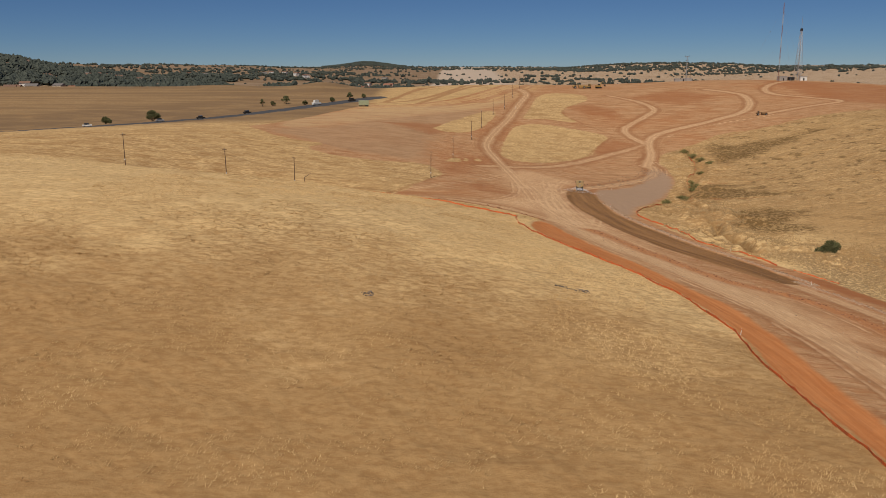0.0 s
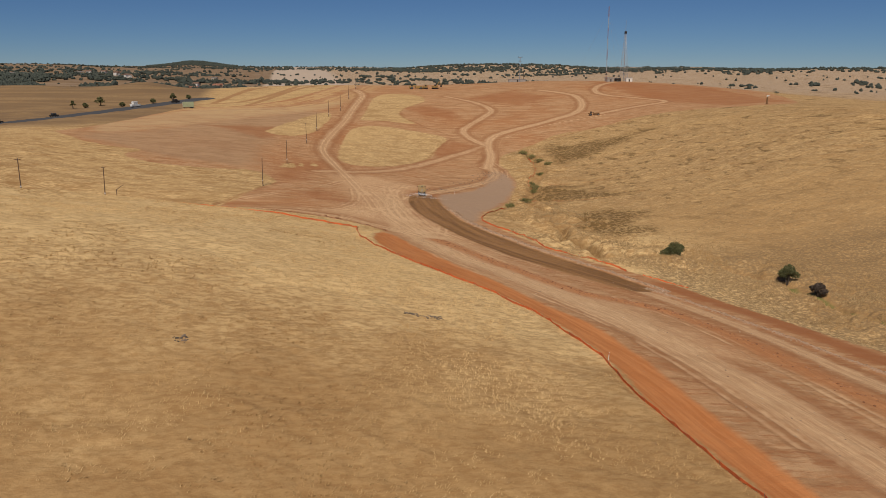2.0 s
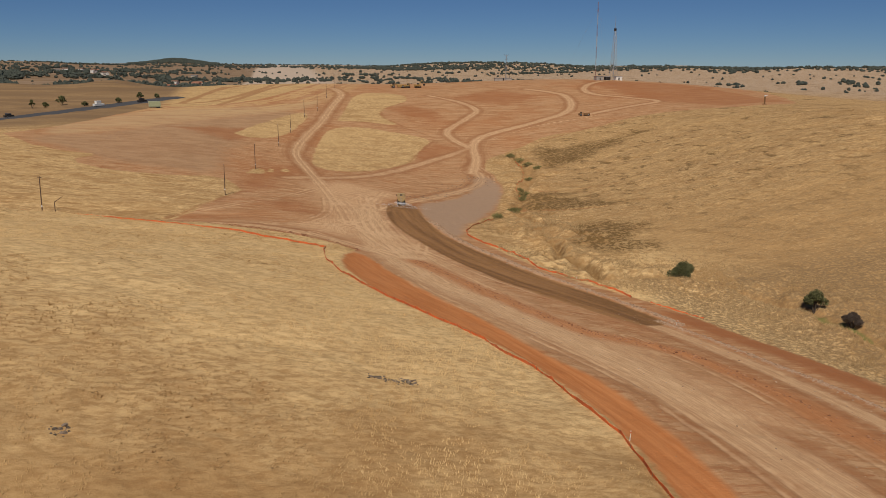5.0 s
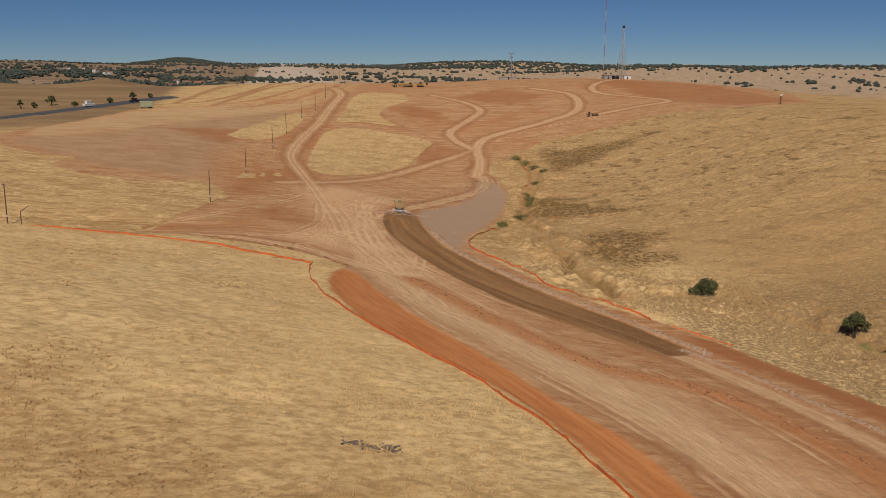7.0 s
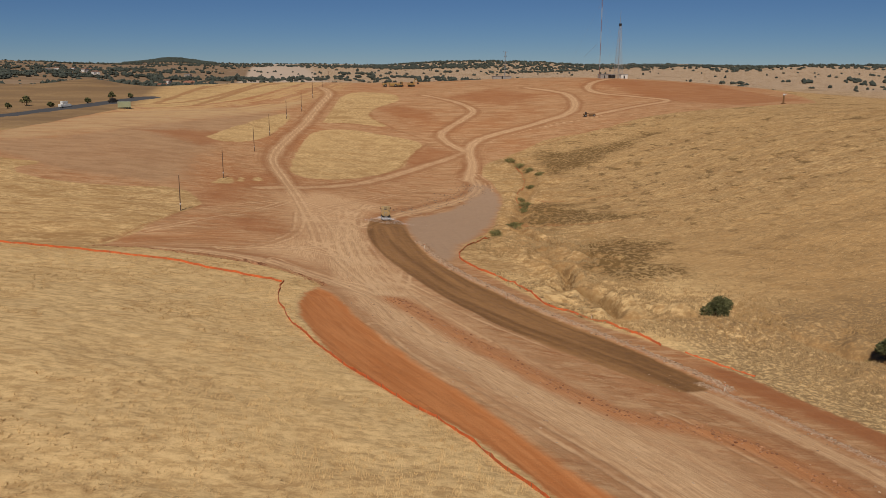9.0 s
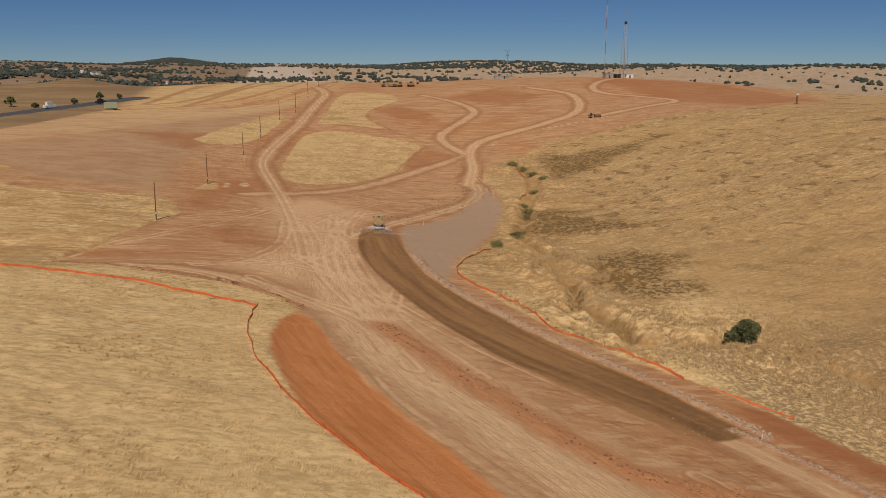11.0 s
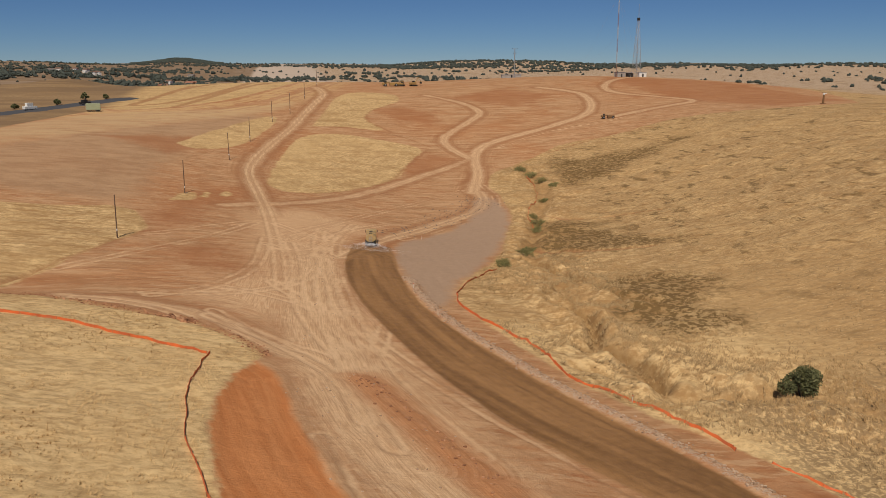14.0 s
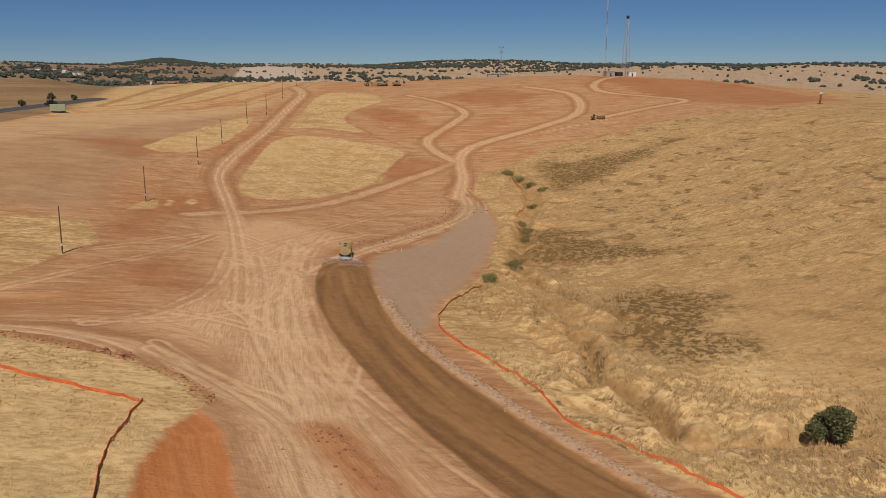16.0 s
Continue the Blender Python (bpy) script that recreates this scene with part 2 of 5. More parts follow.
def line_field(x, y, line, reach=25.0):
    """For each place: its signed distance from a line (plus to the right of its course) and how far along it lies."""
    p = np.array(line)
    d, along = np.full(x.shape, reach), np.zeros(x.shape)
    near = (x > p[:, 0].min() - reach) & (x < p[:, 0].max() + reach) & (y > p[:, 1].min() - reach) & (y < p[:, 1].max() + reach)
    px, py = x[near], y[near]
    best, side, at, run = np.full(px.shape, reach * reach), np.ones(px.shape), np.zeros(px.shape), 0.0
    for (ax, ay), (bx, by) in zip(p, p[1:]):
        ux, uy = bx - ax, by - ay
        length = max(math.hypot(ux, uy), 1e-6)
        f = np.clip(((px - ax) * ux + (py - ay) * uy) / length ** 2, 0, 1)
        q = (px - ax - f * ux) ** 2 + (py - ay - f * uy) ** 2
        better = q < best
        best = np.where(better, q, best)
        side = np.where(better, np.sign((px - ax) * uy - (py - ay) * ux), side)
        at = np.where(better, run + f * length, at)
        run += length
    d[near], along[near] = np.sqrt(best) * side, at
    return d, along


def area_field(x, y, ring, reach=25.0):
    """Signed distance from the edge of an area, plus inside."""
    d, _ = line_field(x, y, list(ring) + [ring[0]], reach)
    d = np.abs(d)
    inside = np.zeros(x.shape, bool)
    for (ax, ay), (bx, by) in zip(ring, ring[1:] + ring[:1]):
        if ay != by:
            inside ^= ((ay > y) != (by > y)) & (x < (bx - ax) * (y - ay) / (by - ay) + ax)
    return np.where(inside, d, -d)


DIRT = ([(-99, 389), (-82, 425), (-60, 500), (-52, 512), (-40, 640), (40, 760), (200, 740), (345, 655), (343, 590), (328, 535), (312, 500), (299, 477), (255, 456), (227, 462), (202, 466), (180, 458)] + MARGIN_E[4:]
        + ORANGE_W[::-1] + MARGIN_W[::-1] + STRIP[::-1][1:-1])


def fields(x, y):
    """All that tells one kind of ground from another, as distances in metres."""
    f = {}
    dirt = area_field(x, y, densify(DIRT, 1))
    for ring in (CENTRE_FIELD, UPPER_FIELD, POLE_FIELD, POLE_PATCH, [(1.4, 345), (1.8, 353), (3.8, 353), (3.6, 346)], [(6.2, 350), (7.0, 358), (9.4, 356), (8.6, 349)], UPPER_HILL):
        dirt = np.minimum(dirt, -area_field(x, y, densify(ring + ring[:1], 2)))
    f["dirt"] = dirt
    f["orange"] = area_field(x, y, densify(ORANGE_W) + densify(ORANGE_E)[::-1])
    f["wet"] = area_field(x, y, densify(WET_W) + densify(WET_E)[::-1])
    f["pad"] = area_field(x, y, densify(PAD + PAD[:1], 1))
    road, lat, along = np.full(x.shape, -25.0), np.full(x.shape, 25.0), np.zeros(x.shape)
    for k, (line, half) in enumerate(((ROAD_W[3:], 2.4), (ROAD_MID, 2.4), (ROAD_S, 1.9), (ROAD_HAUL, 1.6), (ROAD_PAD, 2.5), (ROAD_MAIN, 4.6), (ROAD_E, 2.4), (ROAD_LINK, 2.2), (ROAD_HILL, 2.2))):
        d, a = line_field(x, y, densify(line))
        road = np.maximum(road, half - np.abs(d))
        closer = np.abs(d) < np.abs(lat)
        lat, along = np.where(closer, d, lat), np.where(closer, a + 400 * k, along)
    f["road"], f["lat"], f["along"] = road, lat, along
    w, _ = line_field(x, y, densify(WINDROW))
    r, _ = line_field(x, y, densify(RED_E))
    f["red"] = np.maximum(2.8 - np.abs(w), 2.9 - np.abs(r))
    f["windrow"] = w
    g, _ = line_field(x, y, densify(GRAVEL_E))
    f["gravel"] = np.maximum(0.8 - np.abs(g), 1.0 - np.abs(line_field(x, y, densify(WET_E[2:]))[0] - -1.2))
    f["highway"] = 8 - np.abs(line_field(x, y, densify(HIGHWAY), 40)[0])
    f["wash"], _ = line_field(x, y, densify(WASH))
    track = np.full(x.shape, -25.0)
    for line in TRACKS + [ROAD_W, ROAD_PAD]:
        track = np.maximum(track, 0.45 - np.abs(np.abs(line_field(x, y, densify(line))[0]) - 1.0))
    f["track"] = track
    bank = np.full(x.shape, -25.0)
    for line in BANKS:
        bank = np.maximum(bank, (2.4 if line[0][1] > 500 and line[0][0] < 0 else 0.9) - np.abs(line_field(x, y, densify(line))[0]))
    f["bank"] = bank
    gully = np.full(x.shape, 25.0)
    for line in GULLIES:
        gully = np.minimum(gully, np.abs(line_field(x, y, densify(line))[0]))
    f["gully"] = gully
    f["dun"] = area_field(x, y, densify(DUN_FIELD + DUN_FIELD[:1], 1))
    f["band"] = area_field(x, y, densify(STRAW_BAND + STRAW_BAND[:1], 1))
    f["terrace"] = area_field(x, y, UPPER_HILL, 60.0)
    f["junction"] = area_field(x, y, JUNCTION)
    f["redarea"] = np.maximum.reduce([area_field(x, y, ring) for ring in RED_AREAS])
    f["worn"] = 30 * (1 - ramp(y + 0.25 * x, 70, 165)) - 15
    f["sedge"] = np.where((y > 138) & (y < 188), 1.7 - np.abs(f["wash"]), -25.0)
    f["olive"] = np.maximum.reduce([area_field(x, y, o) for o in (OLIVE, OLIVE_B, OLIVE_C)])
    return f


def land(x, y, f=None):
    """The height of the ground."""
    x, y = np.asarray(x, float), np.asarray(y, float)
    f = f or fields(x, y)
    z = base_land(x, y)
    r = np.hypot(x - 10, y - 60)
    grass = ramp(-f["dirt"], -0.5, 2.0)
    close = 1 - ramp(r, 350, 600)
    z = z + close * grass * (0.10 * fbm(x / 1.7, y / 1.3, 3, 3) + 0.25 * fbm(x / 9, y / 7, 5, 2))
    bank = np.exp(-(f["wash"] / 14) ** 2) * grass
    z = z + bank * (0.55 * fbm(x / 2.6, y / 2.2, 8, 3) + 0.95 * fbm(x / 7, y / 6, 9, 2)) - (2.0 - 1.3 * ramp(y, 216, 230) * (1 - ramp(y, 300, 325))) * np.exp(-(f["wash"] / 2.4) ** 2) * (1 - ramp(r, 330, 420)) * grass
    slope = ramp(x, 105, 150) * close
    z = z + slope * grass * 0.5 * fbm(x / 22 + 0.25 * y / 22, y / 9, 21, 3)
    z = z - 0.55 * ramp(f["bank"], -0.6, 0.9) * grass * close
    z = z + 1.25 * np.exp(-((f["wash"] - 6.5) / 3.0) ** 2) * (1 - ramp(y, 188, 206)) * grass * (1 + 0.4 * fbm(x / 5, y / 5, 23, 2))
    z = z - 2.0 * np.exp(-(f["gully"] / 1.2) ** 2) * grass * (1 + 0.35 * vnoise(x / 3, y / 3, 27)) + 0.45 * np.exp(-((f["gully"] - 3.2) / 1.4) ** 2) * grass
    z = z + 1.25 * np.exp(-((x - 91) / 14) ** 2 - ((y - 201) / 6.5) ** 2) * grass
    dirt = 1 - grass
    z = z + close * dirt * (0.05 * fbm(f["lat"] / 0.9, f["along"] / 14, 12, 3) + 0.05 * fbm(x / 1.5, y / 1.5, 13, 3) + 0.12 * fbm(x / 12, y / 12, 14, 2))
    z = z + 0.28 * np.exp(-(f["windrow"] / 1.3) ** 2) * (0.7 + 0.5 * vnoise(x / 1.3, y / 1.3, 15)) * close
    z = z - 0.1 * ramp(f["track"], -0.3, 0.3) * dirt * close
    z = z - 0.3 * ramp(f["orange"], -0.5, 2.0)
    z = z + 0.35 * np.exp(-((f["gravel"] - 0.6) / 0.7) ** 2) * close * dirt
    return z


# ---- the ground sheet: rings round a point under the path ----
CX, CY = 8.0, 30.0
ring_r = [0.0]
while ring_r[-1] < 4850:
    r = ring_r[-1]
    ring_r.append(r + (4.0 if r < 34 else 0.5 if r < 330 else max(0.5, (r - 330) * 0.011 + 0.5)))
ring_r = np.array(ring_r[1:])
ahead = np.arange(-48, 56, 0.13)
behind = np.arange(56, 312, 2.0)
bear = np.radians(np.concatenate([ahead, behind]))
RR, BB = np.meshgrid(ring_r, bear, indexing="ij")
GX, GY = CX + RR * np.sin(BB), CY + RR * np.cos(BB)
gx, gy = GX.ravel(), GY.ravel()
gf = fields(gx, gy)
gz = land(gx, gy, gf)
nr, nb = RR.shape
verts = np.empty((nr * nb + 1, 3), np.float32)
verts[:-1, 0], verts[:-1, 1], verts[:-1, 2] = gx, gy, gz
verts[-1] = (CX, CY, float(land(np.array([CX]), np.array([CY]))[0]))
i, j = np.meshgrid(np.arange(nr - 1), np.arange(nb), indexing="ij")
j2 = (j + 1) % nb
quads = np.stack([i * nb + j, i * nb + j2, (i + 1) * nb + j2, (i + 1) * nb + j], -1).reshape(-1, 4)[:, ::-1]
fan = np.stack([np.full(nb, nr * nb), (np.arange(nb) + 1) % nb, np.arange(nb)], -1)


def sheet(name, verts, quads, tris):
    me = bpy.data.meshes.new(name)
    me.vertices.add(len(verts))
    me.vertices.foreach_set("co", verts.ravel())
    loops = np.concatenate([quads.ravel(), tris.ravel()]).astype(np.int32)
    me.loops.add(len(loops))
    me.loops.foreach_set("vertex_index", loops)
    me.polygons.add(len(quads) + len(tris))
    me.polygons.foreach_set("loop_start", np.concatenate([np.arange(len(quads)) * 4, len(quads) * 4 + np.arange(len(tris)) * 3]).astype(np.int32))
    me.update(calc_edges=True)
    me.polygons.foreach_set("use_smooth", np.ones(len(me.polygons), bool))
    return me


ground_mesh = sheet("ground", verts, quads, fan)
for key in ("dirt", "orange", "wet", "pad", "road", "lat", "along", "red", "gravel", "highway", "wash", "olive", "track", "bank", "redarea", "worn", "sedge", "junction", "terrace", "gully", "dun", "band"):
    at = ground_mesh.attributes.new(key, "FLOAT", "POINT")
    at.data.foreach_set("value", np.append(gf[key], -25.0).astype(np.float32))
ground = tagged(new("ground", ground_mesh), "rolling dry golden grassland cut by graded orange dirt roads", "ground", kind="structure")


def height(x, y):
    return float(land(np.array([x]), np.array([y]))[0])


# ---- materials ----
class Nodes:
    """A short way to write node trees."""

    def __init__(self, name):
        self.mat = bpy.data.materials.new(name)
        self.mat.use_nodes = True
        self.tree = self.mat.node_tree
        self.bsdf = self.tree.nodes["Principled BSDF"]

    def add(self, kind, **values):
        node = self.tree.nodes.new(kind)
        for key, value in values.items():
            self.put(node.inputs[int(key[1:]) if key[0] == "i" and key[1:].isdigit() else key.replace("_", " ")], value)
        return node

    def put(self, socket, value):
        if isinstance(value, bpy.types.NodeSocket):
            self.tree.links.new(value, socket)
        elif isinstance(value, tuple) and len(value) == 3 and socket.type == "RGBA":
            socket.default_value = (*value, 1)
        else:
            socket.default_value = value

    def math(self, op, a, b=0.0, c=0.0):
        node = self.add("ShaderNodeMath", i0=a, i1=b, i2=c)
        node.operation = op
        return node.outputs[0]

    def attr(self, name):
        node = self.add("ShaderNodeAttribute")
        node.attribute_name = name
        return node.outputs["Fac"]

    def noise(self, vector, scale, detail=4.0, rough=0.55):
        return self.add("ShaderNodeTexNoise", Vector=vector, Scale=scale, Detail=detail, Roughness=rough).outputs["Fac"]

    def scaled(self, vector, x, y, z=1.0, turn=0.0):
        node = self.add("ShaderNodeMapping", Vector=vector)
        node.inputs["Scale"].default_value, node.inputs["Rotation"].default_value = (x, y, z), (0, 0, radians(turn))
        return node.outputs[0]

    def step(self, value, a, b):
        node = self.add("ShaderNodeMapRange", Value=value)
        node.interpolation_type = "SMOOTHSTEP"
        node.inputs["From Min"].default_value, node.inputs["From Max"].default_value = a, b
        return node.outputs[0]

    def mix(self, fac, a, b):
        node = self.add("ShaderNodeMix")
        node.data_type = "RGBA"
        self.put(node.inputs[0], fac)
        self.put(node.inputs[6], a)
        self.put(node.inputs[7], b)
        return node.outputs[2]

    def bump(self, height, strength, distance):
        return self.add("ShaderNodeBump", Height=height, Strength=strength, Distance=distance).outputs[0]

    def done(self, colour, rough=0.9, normal=None, metal=0.0, spec=0.25):
        self.put(self.bsdf.inputs["Base Color"], colour)
        self.put(self.bsdf.inputs["Roughness"], rough)
        self.bsdf.inputs["Metallic"].default_value = metal
        self.bsdf.inputs["Specular IOR Level"].default_value = spec
        if normal is not None:
            self.put(self.bsdf.inputs["Normal"], normal)
        return self.mat


def ground_material():
    n = Nodes("ground")
    pos = n.add("ShaderNodeNewGeometry").outputs["Position"]
    big = n.noise(pos, 0.018, 4)
    mid = n.noise(pos, 0.11, 5)
    small = n.noise(pos, 0.8, 5, 0.65)
    fine = n.noise(pos, 4.5, 3, 0.7)
    lodged = n.noise(n.scaled(pos, 0.62, 1.25, 1, 12), 1.0, 6, 0.72)
    sweep = n.noise(n.scaled(pos, 0.05, 0.16, 1, 8), 1.0, 4, 0.6)
    edge = n.math("ADD", n.math("MULTIPLY", n.math("SUBTRACT", small, 0.5), 2.2), n.math("MULTIPLY", n.math("SUBTRACT", mid, 0.5), 3.0))
    # dry grass
    straw = n.mix(n.step(lodged, 0.36, 0.64), GRASS_DARK, GRASS_LIGHT)
    straw = n.mix(n.math("MULTIPLY", n.step(sweep, 0.42, 0.66), 0.55), straw, GRASS_BROWN)
    straw = n.mix(n.math("MULTIPLY", n.step(big, 0.40, 0.62), 0.45), straw, GRASS_GOLD)
    straw = n.mix(n.math("MULTIPLY", n.step(fine, 0.50, 0.68), 0.45), straw, GRASS_DARK)
    straw = n.mix(n.math("MULTIPLY", n.step(mid, 0.52, 0.66), 0.3), straw, GRASS_BROWN)
    # haze put into the colour: grass turns paler and greyer with distance
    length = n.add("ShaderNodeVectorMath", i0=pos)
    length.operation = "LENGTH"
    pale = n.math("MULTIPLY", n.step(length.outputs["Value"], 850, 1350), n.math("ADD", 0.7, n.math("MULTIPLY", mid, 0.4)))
    straw = n.mix(pale, straw, GRASS_HAZED)
    sep = n.add("ShaderNodeSeparateXYZ", Vector=pos)
    opposite = n.step(sep.outputs["X"], 88, 125)
    beyond = n.math("MULTIPLY", n.step(sep.outputs["Y"], 395, 440), n.math("SUBTRACT", 1.0, n.step(sep.outputs["X"], -62, -50)))
    straw = n.mix(n.math("MULTIPLY", beyond, n.math("ADD", 0.95, n.math("MULTIPLY", n.step(n.noise(n.scaled(pos, 0.006, 0.03, 1, 15), 1.0, 4), 0.4, 0.6), -0.2))), straw, GRASS_DUN)
    straw = n.mix(n.math("MULTIPLY", opposite, 0.25), straw, GRASS_EARTHY)
    mottle = n.noise(n.scaled(pos, 0.22, 0.75, 1, -14), 1.0, 6, 0.75)
    straw = n.mix(n.math("MULTIPLY", opposite, n.math("MULTIPLY", n.step(mottle, 0.50, 0.60), 0.8)), straw, GRASS_BROWN)
    straw = n.mix(n.math("MULTIPLY", opposite, n.math("MULTIPLY", n.step(n.noise(n.scaled(pos, 0.022, 0.11, 1, -20), 1.0, 7, 0.72), 0.55, 0.62), 0.85)), straw, GRASS_OLIVE)
    worn = n.step(n.math("ADD", n.attr("worn"), n.math("MULTIPLY", n.math("SUBTRACT", n.noise(pos, 0.05, 5, 0.6), 0.5), 60.0)), -12, 14)
    straw = n.mix(n.math("MULTIPLY", worn, 0.95), straw, n.mix(n.step(lodged, 0.35, 0.65), GRASS_BROWN, GRASS_EARTHY))
    flank = n.math("SUBTRACT", 1.0, opposite)
    upper = n.math("MULTIPLY", n.math("MULTIPLY", n.step(sep.outputs["Y"], 95, 135), n.math("SUBTRACT", 1.0, n.step(sep.outputs["Y"], 232, 250))), n.math("MULTIPLY", flank, n.math("SUBTRACT", 1.0, n.math("MULTIPLY", worn, 0.6))))
    straw = n.mix(n.math("MULTIPLY", upper, n.math("ADD", 0.2, n.math("MULTIPLY", n.step(lodged, 0.40, 0.60), 0.42))), straw, GRASS_BRIGHT)
    hollow = n.math("MULTIPLY", n.math("MULTIPLY", n.step(sep.outputs["Y"], 236, 250), n.math("SUBTRACT", 1.0, n.step(sep.outputs["Y"], 350, 390))), flank)
    rows = n.noise(n.scaled(pos, 0.06, 0.5, 1, 6), 1.0, 6, 0.75)
    straw = n.mix(n.math("MULTIPLY", hollow, n.math("MULTIPLY", n.step(rows, 0.48, 0.62), 0.75)), straw, GRASS_BROWN)
    lower = n.math("MULTIPLY", opposite, n.math("SUBTRACT", 1.0, n.step(sep.outputs["Y"], 235, 300)))
    straw = n.mix(n.math("MULTIPLY", lower, 0.7), straw, GRASS_EARTHY)
    wisps = n.noise(n.scaled(pos, 0.55, 1.9, 1, -12), 1.0, 4, 0.7)
    straw = n.mix(n.math("MULTIPLY", opposite, n.math("MULTIPLY", n.step(wisps, 0.50, 0.60), 0.55)), straw, GRASS_UMBER)
    straw = n.mix(n.math("MULTIPLY", opposite, n.math("MULTIPLY", n.step(n.noise(n.scaled(pos, 0.7, 2.2, 1, -9), 1.0, 4, 0.7), 0.56, 0.68), 0.55)), straw, GRASS_LIGHT)
    near_wash = n.math("SUBTRACT", 1.0, n.step(n.math("ABSOLUTE", n.attr("wash")), 7, 19))
    straw = n.mix(n.math("MULTIPLY", near_wash, n.math("MULTIPLY", n.step(small, 0.54, 0.66), 0.35)), straw, GRASS_BANK)
    straw = n.mix(n.math("MULTIPLY", near_wash, n.math("MULTIPLY", n.math("SUBTRACT", 1.0, n.step(small, 0.40, 0.54)), 0.6)), straw, GRASS_BROWN)
    knob = n.math("MULTIPLY", n.math("MULTIPLY", n.step(sep.outputs["X"], 76, 84), n.math("SUBTRACT", 1.0, n.step(sep.outputs["Y"], 206, 222))), n.step(n.noise(pos, 1.3, 4, 0.7), 0.40, 0.56))
    straw = n.mix(n.math("MULTIPLY", knob, 0.85), straw, GRASS_UMBER)
    olive = n.step(n.math("ADD", n.attr("olive"), n.math("MULTIPLY", edge, 6.0)), -7, 1)
    straw = n.mix(n.math("MULTIPLY", olive, n.math("MULTIPLY", n.math("ADD", 0.35, n.math("MULTIPLY", n.step(small, 0.44, 0.54), 0.65)), 0.95)), straw, GRASS_OLIVE)
    washd = n.math("ABSOLUTE", n.math("ADD", n.attr("wash"), n.math("MULTIPLY", edge, 0.8)))
    straw = n.mix(n.math("MULTIPLY", n.math("SUBTRACT", 1.0, n.step(washd, 1.0, 4.0)), 0.5), straw, GRASS_BROWN)
    # gully beds: their shade is put into the colour, along with browner grass
    gully = n.math("SUBTRACT", 1.0, n.step(n.math("ADD", n.attr("gully"), n.math("MULTIPLY", edge, 0.5)), 0.5, 2.0))
    straw = n.mix(n.math("MULTIPLY", gully, 0.75), straw, n.mix(small, GRASS_BROWN, GRASS_OLIVE))
    sedge = n.step(n.math("ADD", n.attr("sedge"), n.math("MULTIPLY", edge, 0.6)), -0.4, 0.8)
    straw = n.mix(n.math("MULTIPLY", sedge, 0.8), straw, (0.16, 0.17, 0.05))
    # graded earth, streaked along the roads
    comb = n.add("ShaderNodeCombineXYZ", X=n.math("ADD", n.attr("lat"), n.math("MULTIPLY", n.math("SUBTRACT", n.noise(pos, 0.03, 2), 0.5), 3.0)), Y=n.math("MULTIPLY", n.attr("along"), 0.05))
    streak = n.noise(comb.outputs[0], 1.3, 4, 0.6)
    fine_streak = n.noise(comb.outputs[0], 4.2, 3, 0.6)
    graded = n.noise(n.scaled(pos, 0.10, 0.32, 1, 62), 1.0, 6, 0.66)
    beside = n.math("SUBTRACT", 1.0, n.step(n.math("ABSOLUTE", n.attr("lat")), 3.5, 10))
    sweepd = n.math("ADD", n.math("MULTIPLY", streak, beside), n.math("MULTIPLY", graded, n.math("SUBTRACT", 1.0, beside)))
    earth = n.mix(n.step(sweepd, 0.24, 0.72), EARTH_BROWN, EARTH_TAN)
    earth = n.mix(n.math("MULTIPLY", n.step(big, 0.45, 0.68), 0.7), earth, EARTH_RED)
    earth = n.mix(n.math("MULTIPLY", n.step(mid, 0.55, 0.75), 0.5), earth, EARTH_RED)
    earth = n.mix(n.math("MULTIPLY", n.step(small, 0.5, 0.68), 0.28), earth, EARTH_BROWN)
    earth = n.mix(n.math("MULTIPLY", n.step(n.noise(n.scaled(pos, 0.5, 1.6, 1, 55), 1.0, 5, 0.7), 0.55, 0.68), 0.25), earth, ROAD_PALE)
    terrace = n.attr("terrace")
    lines = n.noise(n.add("ShaderNodeCombineXYZ", X=n.math("MULTIPLY", terrace, 0.16), Y=n.math("MULTIPLY", mid, 1.2)).outputs[0], 1.0, 3, 0.6)
    earth = n.mix(n.math("MULTIPLY", n.step(terrace, -42, -20), n.math("MULTIPLY", n.step(lines, 0.48, 0.56), 0.75)), earth, GRASS_GOLD)
    dun = n.step(n.math("ADD", n.attr("dun"), n.math("MULTIPLY", edge, 4.0)), -7, 6)
    earth = n.mix(n.math("MULTIPLY", dun, 0.8), earth, n.mix(n.step(n.noise(n.scaled(pos, 0.04, 0.22, 1, 42), 1.0, 6, 0.65), 0.35, 0.62), EARTH_DUN, DUN_LIGHT))
    band = n.step(n.math("ADD", n.attr("band"), n.math("MULTIPLY", edge, 1.5)), -3, 3)
    furrow = n.noise(n.scaled(pos, 0.03, 0.42, 1, 42), 1.0, 5, 0.6)
    earth = n.mix(n.math("MULTIPLY", band, n.math("ADD", 0.25, n.math("MULTIPLY", n.step(furrow, 0.42, 0.56), 0.45))), earth, BAND_STRAW)
    scrape = n.noise(n.scaled(pos, 0.05, 0.7, 1, 24), 1.0, 6, 0.72)
    bare = n.math("SUBTRACT", 1.0, n.math("MULTIPLY", n.math("MAXIMUM", dun, band), 0.85))
    earth = n.mix(n.math("MULTIPLY", bare, n.math("MULTIPLY", n.step(scrape, 0.50, 0.62), 0.5)), earth, EARTH_RED)
